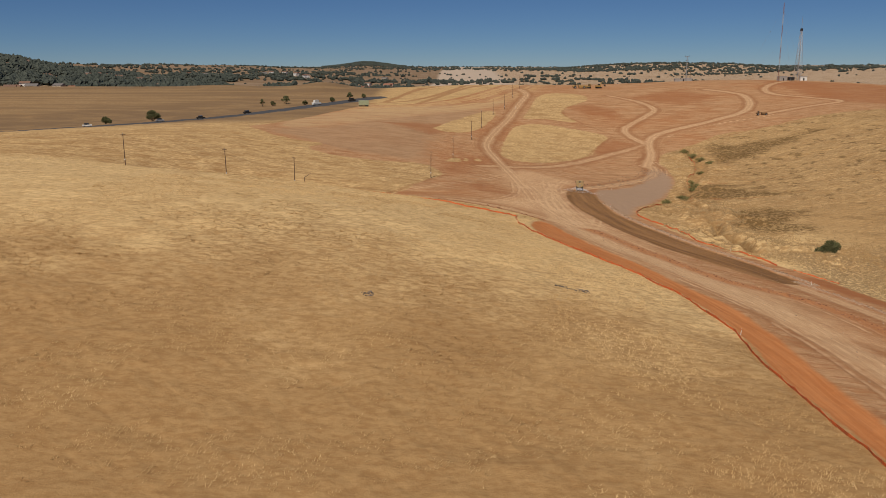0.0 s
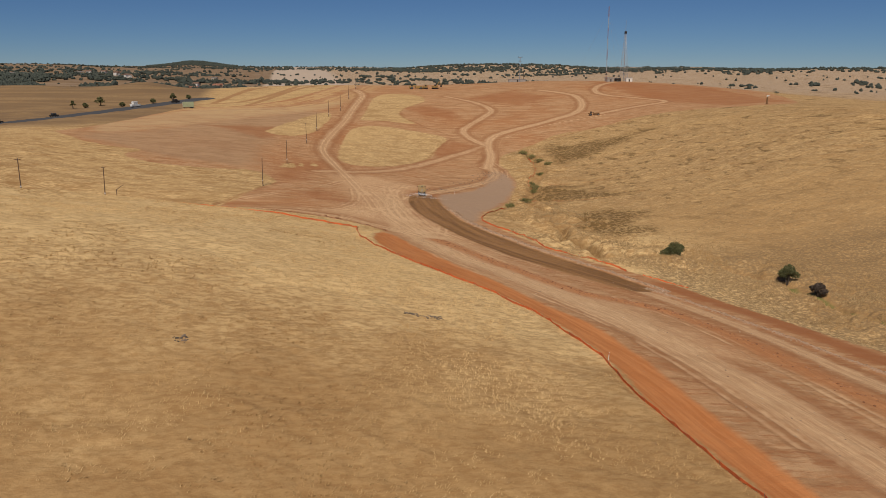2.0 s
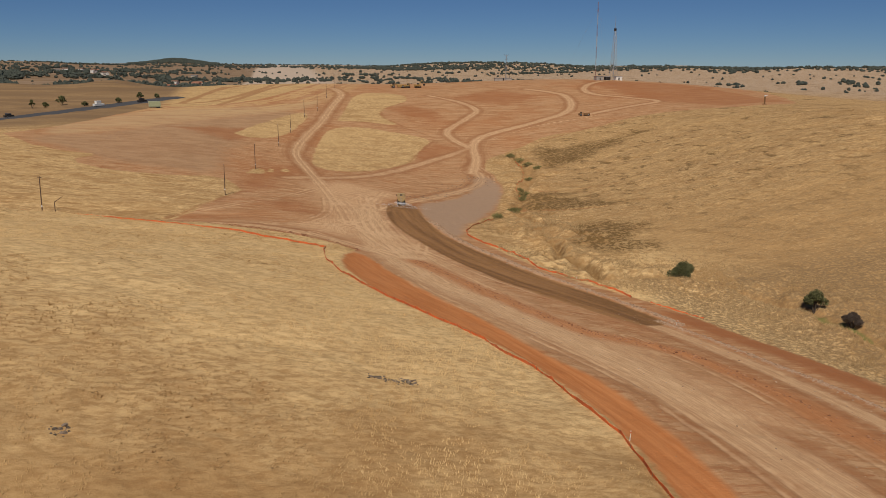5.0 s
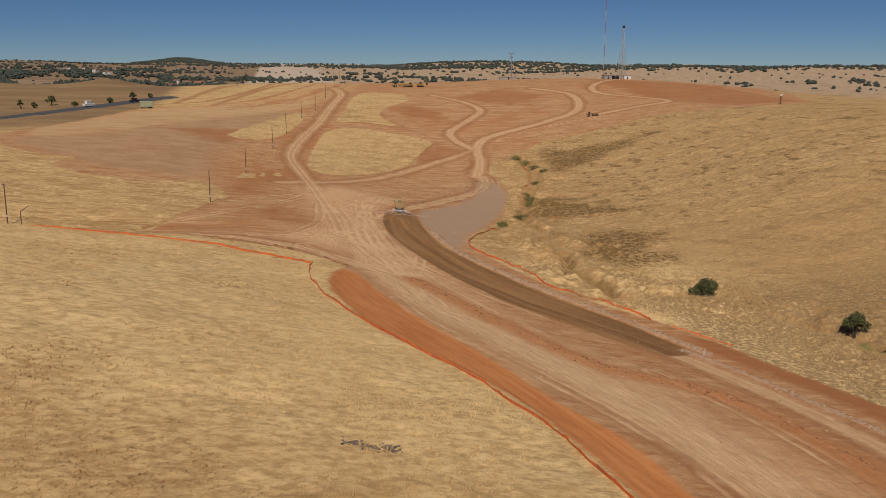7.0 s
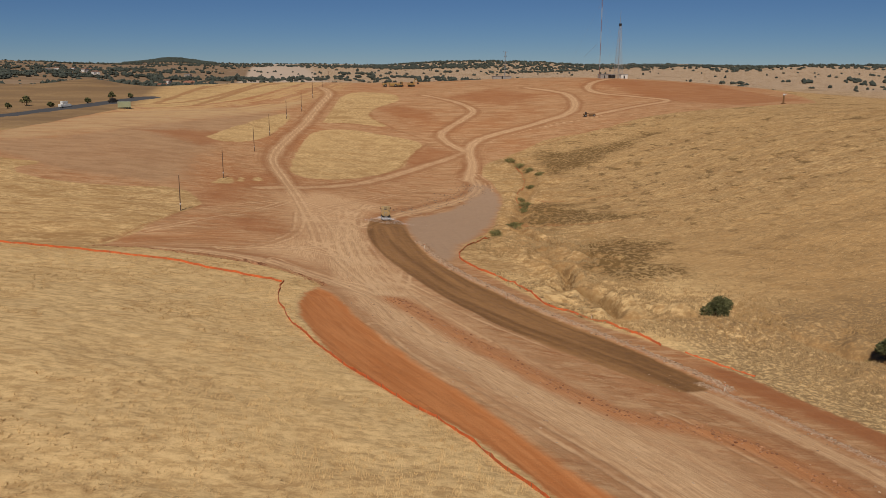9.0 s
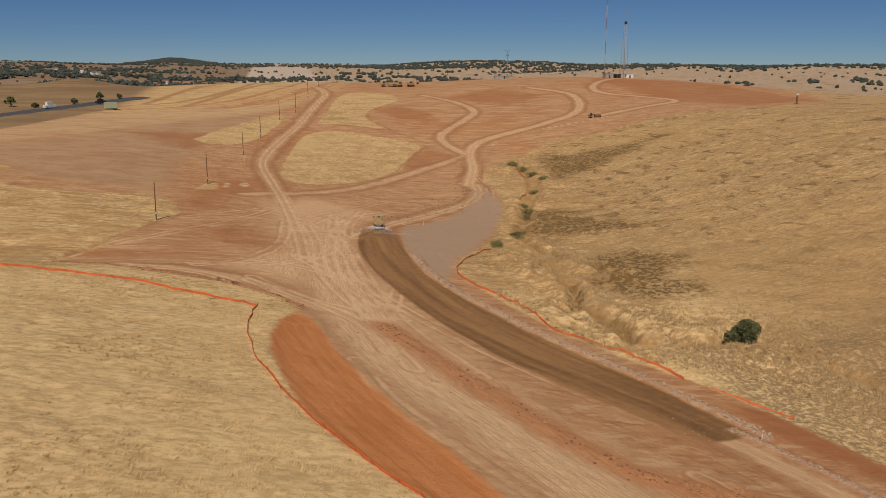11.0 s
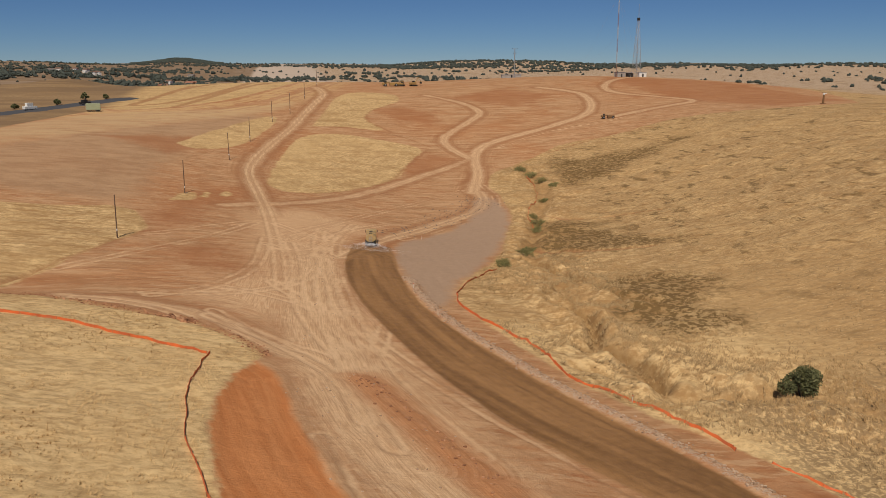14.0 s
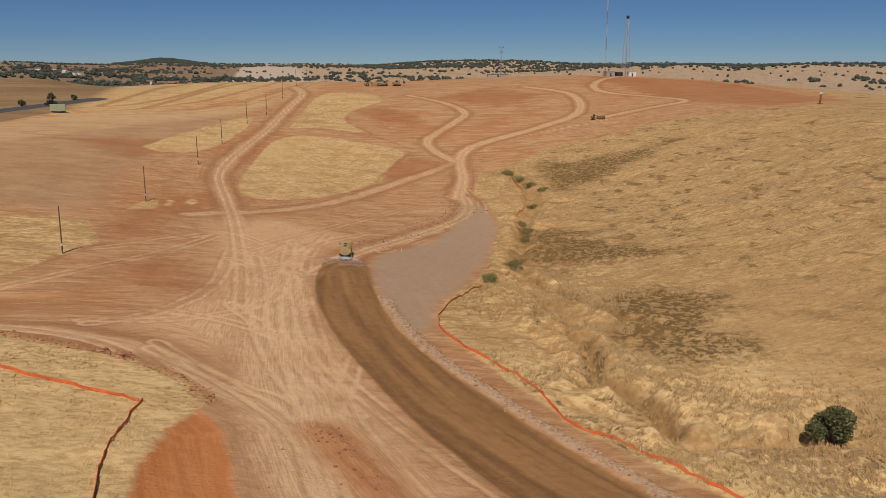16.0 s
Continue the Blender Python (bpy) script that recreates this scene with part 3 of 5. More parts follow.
    earth = n.mix(n.math("MULTIPLY", bare, n.math("MULTIPLY", n.step(n.noise(n.scaled(pos, 0.06, 0.8, 1, 35), 1.0, 6, 0.72), 0.53, 0.63), 0.45)), earth, RED_DEEP)
    earth = n.mix(n.math("MULTIPLY", bare, n.math("MULTIPLY", n.step(n.noise(n.scaled(pos, 0.045, 0.5, 1, 15), 1.0, 6, 0.7), 0.52, 0.60), 0.7)), earth, ROAD_TAN)
    redarea = n.step(n.math("ADD", n.attr("redarea"), n.math("MULTIPLY", edge, 5.0)), -5.0, 5.0)
    earth = n.mix(n.math("MULTIPLY", redarea, 0.6), earth, n.mix(mid, EARTH_RED, RED_DEEP))
    junction = n.step(n.math("ADD", n.attr("junction"), n.math("MULTIPLY", edge, 3.0)), -5, 6)
    earth = n.mix(n.math("MULTIPLY", junction, 0.85), earth, n.mix(n.step(fine_streak, 0.35, 0.65), EARTH_TAN, ROAD_PALE))
    road = n.step(n.math("ADD", n.attr("road"), n.math("MULTIPLY", edge, 1.3)), -1.2, 1.6)
    tan = n.mix(n.step(fine_streak, 0.38, 0.62), ROAD_TAN, ROAD_PALE)
    shoulder = n.step(n.math("ADD", n.attr("road"), n.math("MULTIPLY", edge, 1.2)), -3.8, -1.0)
    earth = n.mix(n.math("MULTIPLY", shoulder, n.math("SUBTRACT", 0.55, n.math("MULTIPLY", junction, 0.4))), earth, n.mix(small, RED_DEEP, EARTH_BROWN))
    rut = n.math("SUBTRACT", 1.0, n.step(n.math("ABSOLUTE", n.math("SUBTRACT", n.math("ABSOLUTE", n.attr("lat")), 1.15)), 0.3, 0.9))
    earth = n.mix(n.math("MULTIPLY", road, n.math("ADD", 0.62, n.math("MULTIPLY", rut, 0.2))), earth, tan)
    track = n.step(n.math("ADD", n.attr("track"), n.math("MULTIPLY", n.math("SUBTRACT", small, 0.5), 0.8)), -0.2, 0.4)
    rim = n.math("MULTIPLY", n.step(n.attr("track"), -0.7, -0.2), n.math("SUBTRACT", 1.0, track))
    earth = n.mix(n.math("MULTIPLY", rim, 0.25), earth, EARTH_BROWN)
    faded = n.step(n.noise(pos, 0.09, 3), 0.36, 0.60)
    earth = n.mix(n.math("MULTIPLY", track, n.math("MULTIPLY", faded, 0.65)), earth, ROAD_PALE)
    pad = n.step(n.math("ADD", n.attr("pad"), n.math("MULTIPLY", edge, 1.6)), -1.6, 1.6)
    earth = n.mix(n.math("MULTIPLY", pad, n.math("SUBTRACT", 1.0, n.math("MULTIPLY", road, 0.6))), earth, n.mix(small, PAD_GREY, PAD_MAUVE))
    red = n.step(n.math("ADD", n.attr("red"), n.math("MULTIPLY", edge, 1.2)), -1.9, 1.6)
    earth = n.mix(n.math("MULTIPLY", red, 0.85), earth, n.mix(n.math("MULTIPLY", n.step(sep.outputs["X"], 74, 80), 0.7), n.mix(n.step(fine_streak, 0.35, 0.65), EARTH_RED, EARTH_ORANGE), RED_DEEP))
    orange = n.step(n.math("ADD", n.attr("orange"), n.math("MULTIPLY", edge, 0.4)), -0.6, 0.7)
    earth = n.mix(orange, earth, n.mix(n.step(streak, 0.3, 0.7), ORANGE_A, ORANGE_B))
    wet = n.step(n.math("ADD", n.attr("wet"), n.math("MULTIPLY", edge, 0.3)), -0.3, 0.5)
    broad = n.noise(comb.outputs[0], 0.4, 3, 0.5)
    earth = n.mix(wet, earth, n.mix(n.step(n.math("ADD", n.math("MULTIPLY", broad, 0.7), n.math("MULTIPLY", small, 0.3)), 0.3, 0.7), WET_A, WET_B))
    gravel = n.step(n.math("ADD", n.attr("gravel"), n.math("MULTIPLY", edge, 0.4)), -0.3, 0.5)
    earth = n.mix(n.math("MULTIPLY", gravel, n.step(fine, 0.4, 0.6)), earth, GRAVEL)
    earth = n.mix(n.math("MULTIPLY", n.step(fine, 0.58, 0.75), 0.3), earth, EARTH_BROWN)
    dirt = n.step(n.math("ADD", n.attr("dirt"), n.math("MULTIPLY", edge, 0.9)), -0.5, 0.7)
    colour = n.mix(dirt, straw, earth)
    tarmac = n.step(n.attr("highway"), -0.3, 0.3)
    colour = n.mix(tarmac, colour, (0.085, 0.085, 0.09))
    bank = n.step(n.math("ADD", n.attr("bank"), n.math("MULTIPLY", edge, 0.8)), -0.5, 0.9)
    colour = n.mix(n.math("MULTIPLY", bank, 0.6), colour, n.mix(small, RED_DEEP, EARTH_BROWN))
    relief = n.math("ADD", n.math("MULTIPLY", lodged, 0.5), n.math("ADD", n.math("MULTIPLY", fine, 0.35), n.math("MULTIPLY", small, 0.5)))
    rough = n.math("SUBTRACT", 0.95, n.math("MULTIPLY", wet, 0.3))
    return n.done(colour, rough, n.bump(relief, 0.6, 0.35), spec=0.15)


GRASS_DARK, GRASS_LIGHT, GRASS_BROWN, GRASS_GOLD = (0.42, 0.26, 0.11), (0.74, 0.51, 0.25), (0.34, 0.19, 0.075), (0.62, 0.41, 0.185)
GRASS_UMBER = (0.27, 0.175, 0.085)
GRASS_DUN, GRASS_BRIGHT = (0.22, 0.14, 0.075), (0.77, 0.55, 0.27)
EARTH_DUN, DUN_LIGHT, BAND_STRAW, EARTH_ORANGE = (0.36, 0.215, 0.115), (0.46, 0.29, 0.16), (0.56, 0.385, 0.205), (0.50, 0.225, 0.095)
GRASS_HAZED, GRASS_OLIVE, GRASS_BANK, GRASS_EARTHY = (0.52, 0.42, 0.335), (0.165, 0.098, 0.036), (0.60, 0.43, 0.23), (0.43, 0.26, 0.11)
EARTH_BROWN, EARTH_TAN, EARTH_RED, RED_DEEP = (0.35, 0.18, 0.082), (0.56, 0.325, 0.165), (0.42, 0.175, 0.068), (0.29, 0.10, 0.038)
ROAD_TAN, ROAD_PALE, PAD_GREY, PAD_MAUVE = (0.57, 0.35, 0.185), (0.73, 0.485, 0.275), (0.36, 0.235, 0.15), (0.47, 0.315, 0.205)
ORANGE_A, ORANGE_B, WET_A, WET_B, GRAVEL = (0.48, 0.175, 0.057), (0.58, 0.24, 0.088), (0.19, 0.095, 0.036), (0.39, 0.205, 0.082), (0.52, 0.38, 0.27)
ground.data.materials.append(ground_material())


# ---- helpers for things ----
def thing(name, x, y, z=None, turn=0.0, **tags):
    ob = new(name)
    ob.matrix_basis = pose(x, y, height(x, y) if z is None else z, 0, 0, turn)
    return tagged(ob, **tags)


def part(name, bm, material, parent, label=""):
    me = bpy.data.meshes.new(name)
    bm.to_mesh(me)
    bm.free()
    me.materials.append(material)
    ob = new(name, me)
    ob.parent = parent
    return tagged(ob, label)


def tube(bm, a, b, ra, rb=None, sides=8):
    """A tapered round bar from a to b."""
    a, b = Vector(a), Vector(b)
    m = Matrix.Translation((a + b) / 2) @ (b - a).to_track_quat("Z", "Y").to_matrix().to_4x4()
    bmesh.ops.create_cone(bm, cap_ends=True, segments=sides, radius1=ra, radius2=ra if rb is None else rb, depth=(b - a).length, matrix=m)


def box(bm, x0, y0, z0, x1, y1, z1, bevel=0.0):
    made = bmesh.ops.create_cube(bm, size=1, matrix=Matrix.Translation(((x0 + x1) / 2, (y0 + y1) / 2, (z0 + z1) / 2)) @ Matrix.Diagonal((x1 - x0, y1 - y0, z1 - z0, 1)))
    if bevel:
        edges = list({e for v in made["verts"] for e in v.link_edges})
        bmesh.ops.bevel(bm, geom=edges, offset=bevel, segments=2, affect="EDGES", profile=0.6)


def plain(name, colour, rough=0.6, metal=0.0, worn=(0.6, 0.5), scale=3.0, bumps=0.1):
    """Paint, metal or wood with uneven tone."""
    n = Nodes(name)
    pos = n.add("ShaderNodeTexCoord").outputs["Object"]
    a, b = n.noise(pos, scale, 4), n.noise(pos, scale * 7, 3)
    dark = tuple(c * worn[0] for c in colour)
    col = n.mix(n.math("MULTIPLY", n.step(a, 0.4, 0.7), worn[1]), colour, dark)
    col = n.mix(n.math("MULTIPLY", n.step(b, 0.5, 0.75), worn[1] * 0.6), col, dark)
    return n.done(col, rough, n.bump(b, bumps, 0.02), metal, 0.4)


M_WOOD = plain("weathered_wood", (0.15, 0.095, 0.06), 0.9)
M_WHITE = plain("white_paint", (0.75, 0.73, 0.68), 0.6)
M_STEEL = plain("galvanised_steel", (0.42, 0.42, 0.42), 0.5, 0.6)


def utility_pole(armed=False):
    pole = thing("utility_pole", 0, 0, 0, label="weathered wooden utility pole with a short crossarm in dry grass" if armed else "tall weathered wooden utility pole standing in dry grass", category="utility pole", group="poles beside the dirt road")
    bm = bmesh.new()
    tube(bm, (0, 0, -0.6), (0, 0, 9.1), 0.15, 0.10, 10)
    part("pole", bm, M_WOOD, pole)
    bm = bmesh.new()
    tube(bm, (0, 0, 1.55), (0, 0, 1.95), 0.158, 0.156, 10)
    part("marker_band", bm, M_WHITE, pole, "pale reflective marker band")
    bm = bmesh.new()
    tube(bm, (0, 0, 9.08), (0, 0, 9.22), 0.07, 0.05, 8)
    part("cap", bm, M_STEEL, pole)
    if armed:
        bm = bmesh.new()
        box(bm, -0.75, -0.06, 8.75, 0.75, 0.06, 8.9)
        part("crossarm", bm, M_WOOD, pole)
    return pole


first_pole, armed_pole = utility_pole(), utility_pole(True)
POLES = [(-10.2, 292.5), (-2.8, 348), (5.7, 403), (11.3, 438), (19.1, 481), (26.8, 505), (34.5, 552), (42.8, 606), (-51.5, 257), (-70.5, 249), (-97, 239), (52, 690)]
for k, (x, y) in enumerate(POLES):
    m = pose(x, y, height(x, y), 0.6 * math.sin(k * 2.1), 0.7 * math.cos(k * 1.7), 40 * k)
    if k in (0, 8):
        (first_pole, armed_pole)[k // 8].matrix_basis = m
    else:
        copy_thing(armed_pole if 8 <= k <= 10 else first_pole, m)


bent = thing("bent_post", -48, 255, None, 20, label="rusty bent steel post leaning over dry grass", category="post")
bm = bmesh.new()
tube(bm, (0, 0, -0.4), (0, 0, 3.2), 0.11, 0.1)
tube(bm, (0, 0, 3.2), (1.9, 0, 4.4), 0.1, 0.07)
part("post", bm, M_WOOD, bent)


# ---- foliage ----
def foliage(name, dark, light):
    n = Nodes(name)
    pos = n.add("ShaderNodeNewGeometry")
    tone = n.math("ADD", n.math("MULTIPLY", pos.outputs["Random Per Island"], 0.7), n.math("MULTIPLY", n.noise(pos.outputs["Position"], 0.9, 2), 0.4))
    return n.done(n.mix(tone, dark, light), 0.75, spec=0.3)


M_LEAF = foliage("oak_leaves", (0.042, 0.048, 0.017), (0.18, 0.175, 0.07))
M_PINE = foliage("pine_needles", (0.012, 0.022, 0.010), (0.04, 0.058, 0.024))
M_TWIG = foliage("dry_twigs", (0.06, 0.045, 0.035), (0.14, 0.10, 0.075))
# for distant woods, with bluish haze mixed into the leaf colour
M_HAZED_LEAF = foliage("hazed_leaves", (0.035, 0.045, 0.038), (0.075, 0.085, 0.065))
M_SEDGE = foliage("green_sedge", (0.14, 0.13, 0.045), (0.30, 0.265, 0.10))
M_BARK = plain("bark", (0.09, 0.065, 0.045), 0.95, bumps=0.5)
RNG = random.Random(7)


def leaf_cloud(lumps, count, size, rng):
    """Many small leaves laid over and through a set of lumps (x, y, z, radius)."""
    verts, faces = [], []
    weight = [r * r for *_, r in lumps]
    for _ in range(count):
        x, y, z, r = rng.choices(lumps, weight)[0]
        d = Vector((rng.gauss(0, 1), rng.gauss(0, 1), rng.gauss(0.25, 1))).normalized() * r * rng.uniform(0.55, 1.08)
        c = Vector((x, y, z)) + Vector((d.x, d.y, d.z * 0.85))
        u = Vector((rng.gauss(0, 1), rng.gauss(0, 1), rng.gauss(0, 1))).normalized()
        v = u.cross(Vector((rng.gauss(0, 1), rng.gauss(0, 1), rng.gauss(0, 1)))).normalized()
        s = size * rng.uniform(0.6, 1.3)
        k = len(verts)
        verts += [c - u * s, c + v * s * 0.55, c + u * s, c - v * s * 0.55]
        faces.append((k, k + 1, k + 2, k + 3))
    return verts, faces


def mesh_part(name, verts, faces, material, parent, label=""):
    me = bpy.data.meshes.new(name)
    me.from_pydata([tuple(v) for v in verts], [], faces)
    me.materials.append(material)
    ob = new(name, me)
    ob.parent = parent
    return tagged(ob, label)


def bush(name, x, y, wide, tall, material, label, category="bush", leaves=3500, seed=1, size=0.2, group=""):
    """A many-stemmed bush: stems and a crown of separate leaves."""
    rng = random.Random(seed)
    ob = thing(name, x, y, None, rng.uniform(0, 360), label=label, category=category, group=group)
    lumps = []
    for k in range(9):
        a, r = rng.uniform(0, 6.28), wide * 0.5 * rng.uniform(0.15, 0.75)
        lumps.append((math.cos(a) * r, math.sin(a) * r, tall * (0.26 + 0.46 * (1 - r / (wide * 0.5))) * rng.uniform(0.85, 1.12), wide * rng.uniform(0.13, 0.21)))
    lumps.append((0, 0, tall * 0.66, wide * 0.24))
    bm = bmesh.new()
    for lx, ly, lz, lr in lumps:
        tube(bm, (lx * 0.1, ly * 0.1, -0.3), (lx * 0.45, ly * 0.45, lz * 0.5), 0.11, 0.07, 6)
        tube(bm, (lx * 0.45, ly * 0.45, lz * 0.5), (lx, ly, lz + lr * 0.3), 0.07, 0.02, 5)
    part("stems", bm, M_BARK, ob)
    mesh_part("crown", *leaf_cloud(lumps, leaves, size, rng), material, ob)
    return ob


bush("bush", 95.2, 210.4, 6.6, 5.7, M_LEAF, "rounded dark green oak bush at the edge of a dry wash", seed=3, leaves=4200)
bush("bush", 110.8, 184.5, 5.6, 5.4, M_LEAF, "open dark green sapling with gaps standing over green sedge", seed=11, leaves=3000)
bush("bush", 111.8, 174.5, 4.0, 3.4, M_TWIG, "grey-brown leafless bush beside green sedge", seed=5, leaves=3000, size=0.14)
bush("bush", -192, 451, 8.0, 3.4, M_LEAF, "low wide dark green shrub in dry grass", seed=21, leaves=2500, size=0.3)
bush("bush", -168, 456, 9.0, 6.4, M_LEAF, "tall dense dark green shrub in dry grass", seed=22, leaves=3500, size=0.3)
for k, (x, y, w, h) in enumerate(((-125, 532, 3, 6), (-119, 534, 4, 3), (-112, 541, 6.5, 6), (-72, 552, 4, 5.5), (-82, 540, 4, 3), (-97, 527, 4, 2.6), (-64, 560, 4, 2.6))):
    bush("roadside_bush", x, y, w, h, M_LEAF, "dark green roadside bush beside the highway", leaves=700, seed=30 + k, size=0.4, group="bushes along the highway")
for k, (x, y, w, h) in enumerate(((112, 418, 7, 1.5), (114, 410, 8, 1.5), (116, 401, 7, 1.3), (118, 394, 5, 1.0), (99, 356, 5, 1.4), (98, 346, 6, 1.5), (95, 337, 5, 1.0), (80, 300, 5, 1.2), (84, 308, 5, 1.1), (73, 290, 5, 0.9), (109, 376, 4, 0.9))):
    bush("wash_shrub", x, y, w * 1.15, h * 0.65, M_SEDGE, "low green shrub in the dry wash", leaves=1500, seed=60 + k, size=0.15, group="shrubs along the wash")


def lump_tree(rng, x, y, z, wide, tall, sides=5):
    """A small far crown: two or three uneven lumps."""
    verts, faces = [], []
    for _ in range(rng.choice((2, 3))):
        ox, oy, r, h = rng.uniform(-.3, .3) * wide, rng.uniform(-.3, .3) * wide, wide * rng.uniform(.3, .5), tall * rng.uniform(.75, 1.05)
        k, turn = len(verts), rng.uniform(0, 6.28)
        for lev, (rr, hh) in enumerate(((0.55, 0.05), (1.0, 0.35), (0.8, 0.72))):
            for s in range(sides):
                a = turn + 6.283 * s / sides + lev * 0.5
                q = r * rr * rng.uniform(0.75, 1.2)
                verts.append((x + ox + q * math.cos(a), y + oy + q * math.sin(a), z + h * hh * rng.uniform(0.85, 1.1) - 0.4))
        verts.append((x + ox, y + oy, z + h))
        for lev in range(2):
            for s in range(sides):
                a, b = k + lev * sides + s, k + lev * sides + (s + 1) % sides
                faces.append((a, b, b + sides, a + sides))
        faces += [(k + 2 * sides + s, k + 2 * sides + (s + 1) % sides, k + 3 * sides) for s in range(sides)]
    return verts, faces


def woods(name, spots, material, label, seed):
    """One joined mesh of far trees at (x, y, width, height)."""
    rng, verts, faces = random.Random(seed), [], []
    zs = land(np.array([s[0] for s in spots]), np.array([s[1] for s in spots]))
    for (x, y, w, h), z in zip(spots, zs):
        v, f = lump_tree(rng, x, y, float(z), w, h)
        k = len(verts)
        verts += v
        faces += [tuple(i + k for i in q) for q in f]
    me = bpy.data.meshes.new(name)
    me.from_pydata(verts, [], faces)
    me.materials.append(material)
    return tagged(new(name, me), label, "trees", kind="stuff")


def scatter(count, b0, b1, r0, r1, seed, mask_scale, cut, wide, tall):
    """Spots thinned by patches of noise; bearing in degrees and distance from the start of the path."""
    rng, spots = np.random.RandomState(seed), []
    b, r = np.radians(rng.uniform(b0, b1, count)), np.sqrt(rng.uniform(r0 * r0, r1 * r1, count))
    x, y = r * np.sin(b), r * np.cos(b)
    keep = fbm(b * 2200 / mask_scale, r / (0.42 * mask_scale), seed, 3) + rng.uniform(-0.25, 0.25, count) > cut
    w = rng.uniform(*wide, count)
    return [(px, py, pw, pw * ph) for px, py, pw, ph in zip(x[keep], y[keep], w[keep], rng.uniform(*tall, count)[keep])]


woods("far_woods", scatter(15000, -42, 50, 1500, 4300, 41, 420, 0.22, (6, 12), (0.5, 0.75)), M_HAZED_LEAF, "dark oak woodland covering distant golden hills", 1)
woods("dome_woods", scatter(2200, -9.2, -3.6, 4150, 4600, 47, 900, -1.2, (8, 13), (0.4, 0.6)), M_HAZED_LEAF, "dark woodland covering a distant rounded hill", 6)
woods("far_oaks", scatter(3600, -42, 50, 1300, 3900, 43, 300, 0.1, (4, 8), (0.55, 0.85)), M_HAZED_LEAF, "scattered dark oaks dotting distant pale hills", 2)
woods("skyline_woods", scatter(3400, 4, 50, 2350, 3300, 48, 600, 0.05, (7, 12), (0.5, 0.75)), M_HAZED_LEAF, "dark bands of woodland along pale distant ridges", 7)
woods("mid_oaks", scatter(160, 14, 48, 950, 1300, 44, 140, 0.45, (3, 5), (0.6, 0.9)), M_HAZED_LEAF, "few dark oaks on the pale slope behind the hill", 5)
woods("hillside_woods", scatter(8500, -44, -15, 1150, 1950, 45, 110, -0.05, (8, 15), (0.6, 0.95)), M_HAZED_LEAF, "dense dark trees between houses on a hillside", 3)
woods("valley_woods", scatter(2400, -20, 2, 1100, 2100, 46, 220, 0.35, (7, 13), (0.6, 0.85)), M_HAZED_LEAF, "dark treelines in the valley behind the knoll", 4)


# ---- orange netting fences ----
def netting_material():
    n = Nodes("orange_netting")
    pos = n.add("ShaderNodeNewGeometry").outputs["Position"]
    tone = n.noise(pos, 0.7, 4)
    return n.done(n.mix(n.step(tone, 0.35, 0.7), (0.70, 0.16, 0.045), (0.50, 0.13, 0.05)), 0.6, spec=0.3)


M_NET = netting_material()
M_STAKE = plain("timber_stake", (0.30, 0.19, 0.10), 0.9)


def netting_fence(line, tall, step, label, seed, sag=0.25, lean=0.0):
    """Netting hung between posts along a line; each span of netting and each post is a part."""
    rng = random.Random(seed)
    p = densify(line, 1)
    spots, run = [Vector((*p[0], 0))], 0.0
    for a, b in zip(p, p[1:]):
        a, b = Vector((*a, 0)), Vector((*b, 0))
        d = (b - a).length
        while run + d >= step:
            f = (step - run) / d
            a = a.lerp(b, f)
            spots.append(a.copy())
            d, run = (b - a).length, 0.0
        run += d
    spots.append(Vector((*p[-1], 0)))
    spots = [s + Vector((rng.uniform(-.25, .25), rng.uniform(-.25, .25), 0)) for s in spots]
    ob = thing("safety_fence", spots[0].x, spots[0].y, 0.0, label=label, category="fence")
    o = Vector((spots[0].x, spots[0].y, 0))
    pts = []
    for a, b in zip(spots, spots[1:]):
        pts += [a.lerp(b, k / 4) for k in range(4)]
    pts.append(spots[-1])
    zs = land(np.array([q.x for q in pts]), np.array([q.y for q in pts]))
    for k in range(len(spots)):
        q, z = pts[4 * k] - o, float(zs[4 * k])
        bm = bmesh.new()
        tube(bm, (q.x, q.y, z - 0.3), (q.x + rng.uniform(-.1, .1) + lean, q.y + rng.uniform(-.1, .1), z + tall * rng.uniform(0.95, 1.2)), 0.035, 0.03, 6)
        part("post", bm, M_STAKE, ob)
    for k in range(len(spots) - 1):
        verts, faces = [], []
        drop = rng.uniform(0.1, 1.0) * sag
        along = (spots[k + 1] - spots[k]).normalized()
        side = Vector((-along.y, along.x, 0)) * 0.02
        for i in range(5):
            q, z = pts[4 * k + i] - o, float(zs[4 * k + i])
            low, high = z + rng.uniform(-0.02, 0.06), z + tall - drop * math.sin(math.pi * i / 4) * tall + rng.uniform(-.03, .03)
            push = Vector((lean * 0.9 + rng.uniform(-.04, .04), rng.uniform(-.04, .04), 0))
            verts += [q - side + Vector((0, 0, low)), q + side + Vector((0, 0, low)), q + side + push + Vector((0, 0, high)), q - side + push + Vector((0, 0, high))]
        for i in range(4):
            a, b = 4 * i, 4 * i + 4
            faces += [(a + j, a + (j + 1) % 4, b + (j + 1) % 4, b + j) for j in range(4)]
        mesh_part("netting", verts, faces, M_NET, ob)
    return ob


netting_fence(FENCE_W[:4], 0.42, 3.0, "taut bright orange safety netting across dry grass", 1, sag=0.15)
netting_fence(FENCE_W[3:], 0.42, 3.0, "low sagging orange safety netting beside an orange dirt strip", 2, sag=0.5)
netting_fence(FENCE_E, 0.42, 2.5, "crumpled orange safety netting winding along the wash", 3, sag=0.6, lean=0.15)
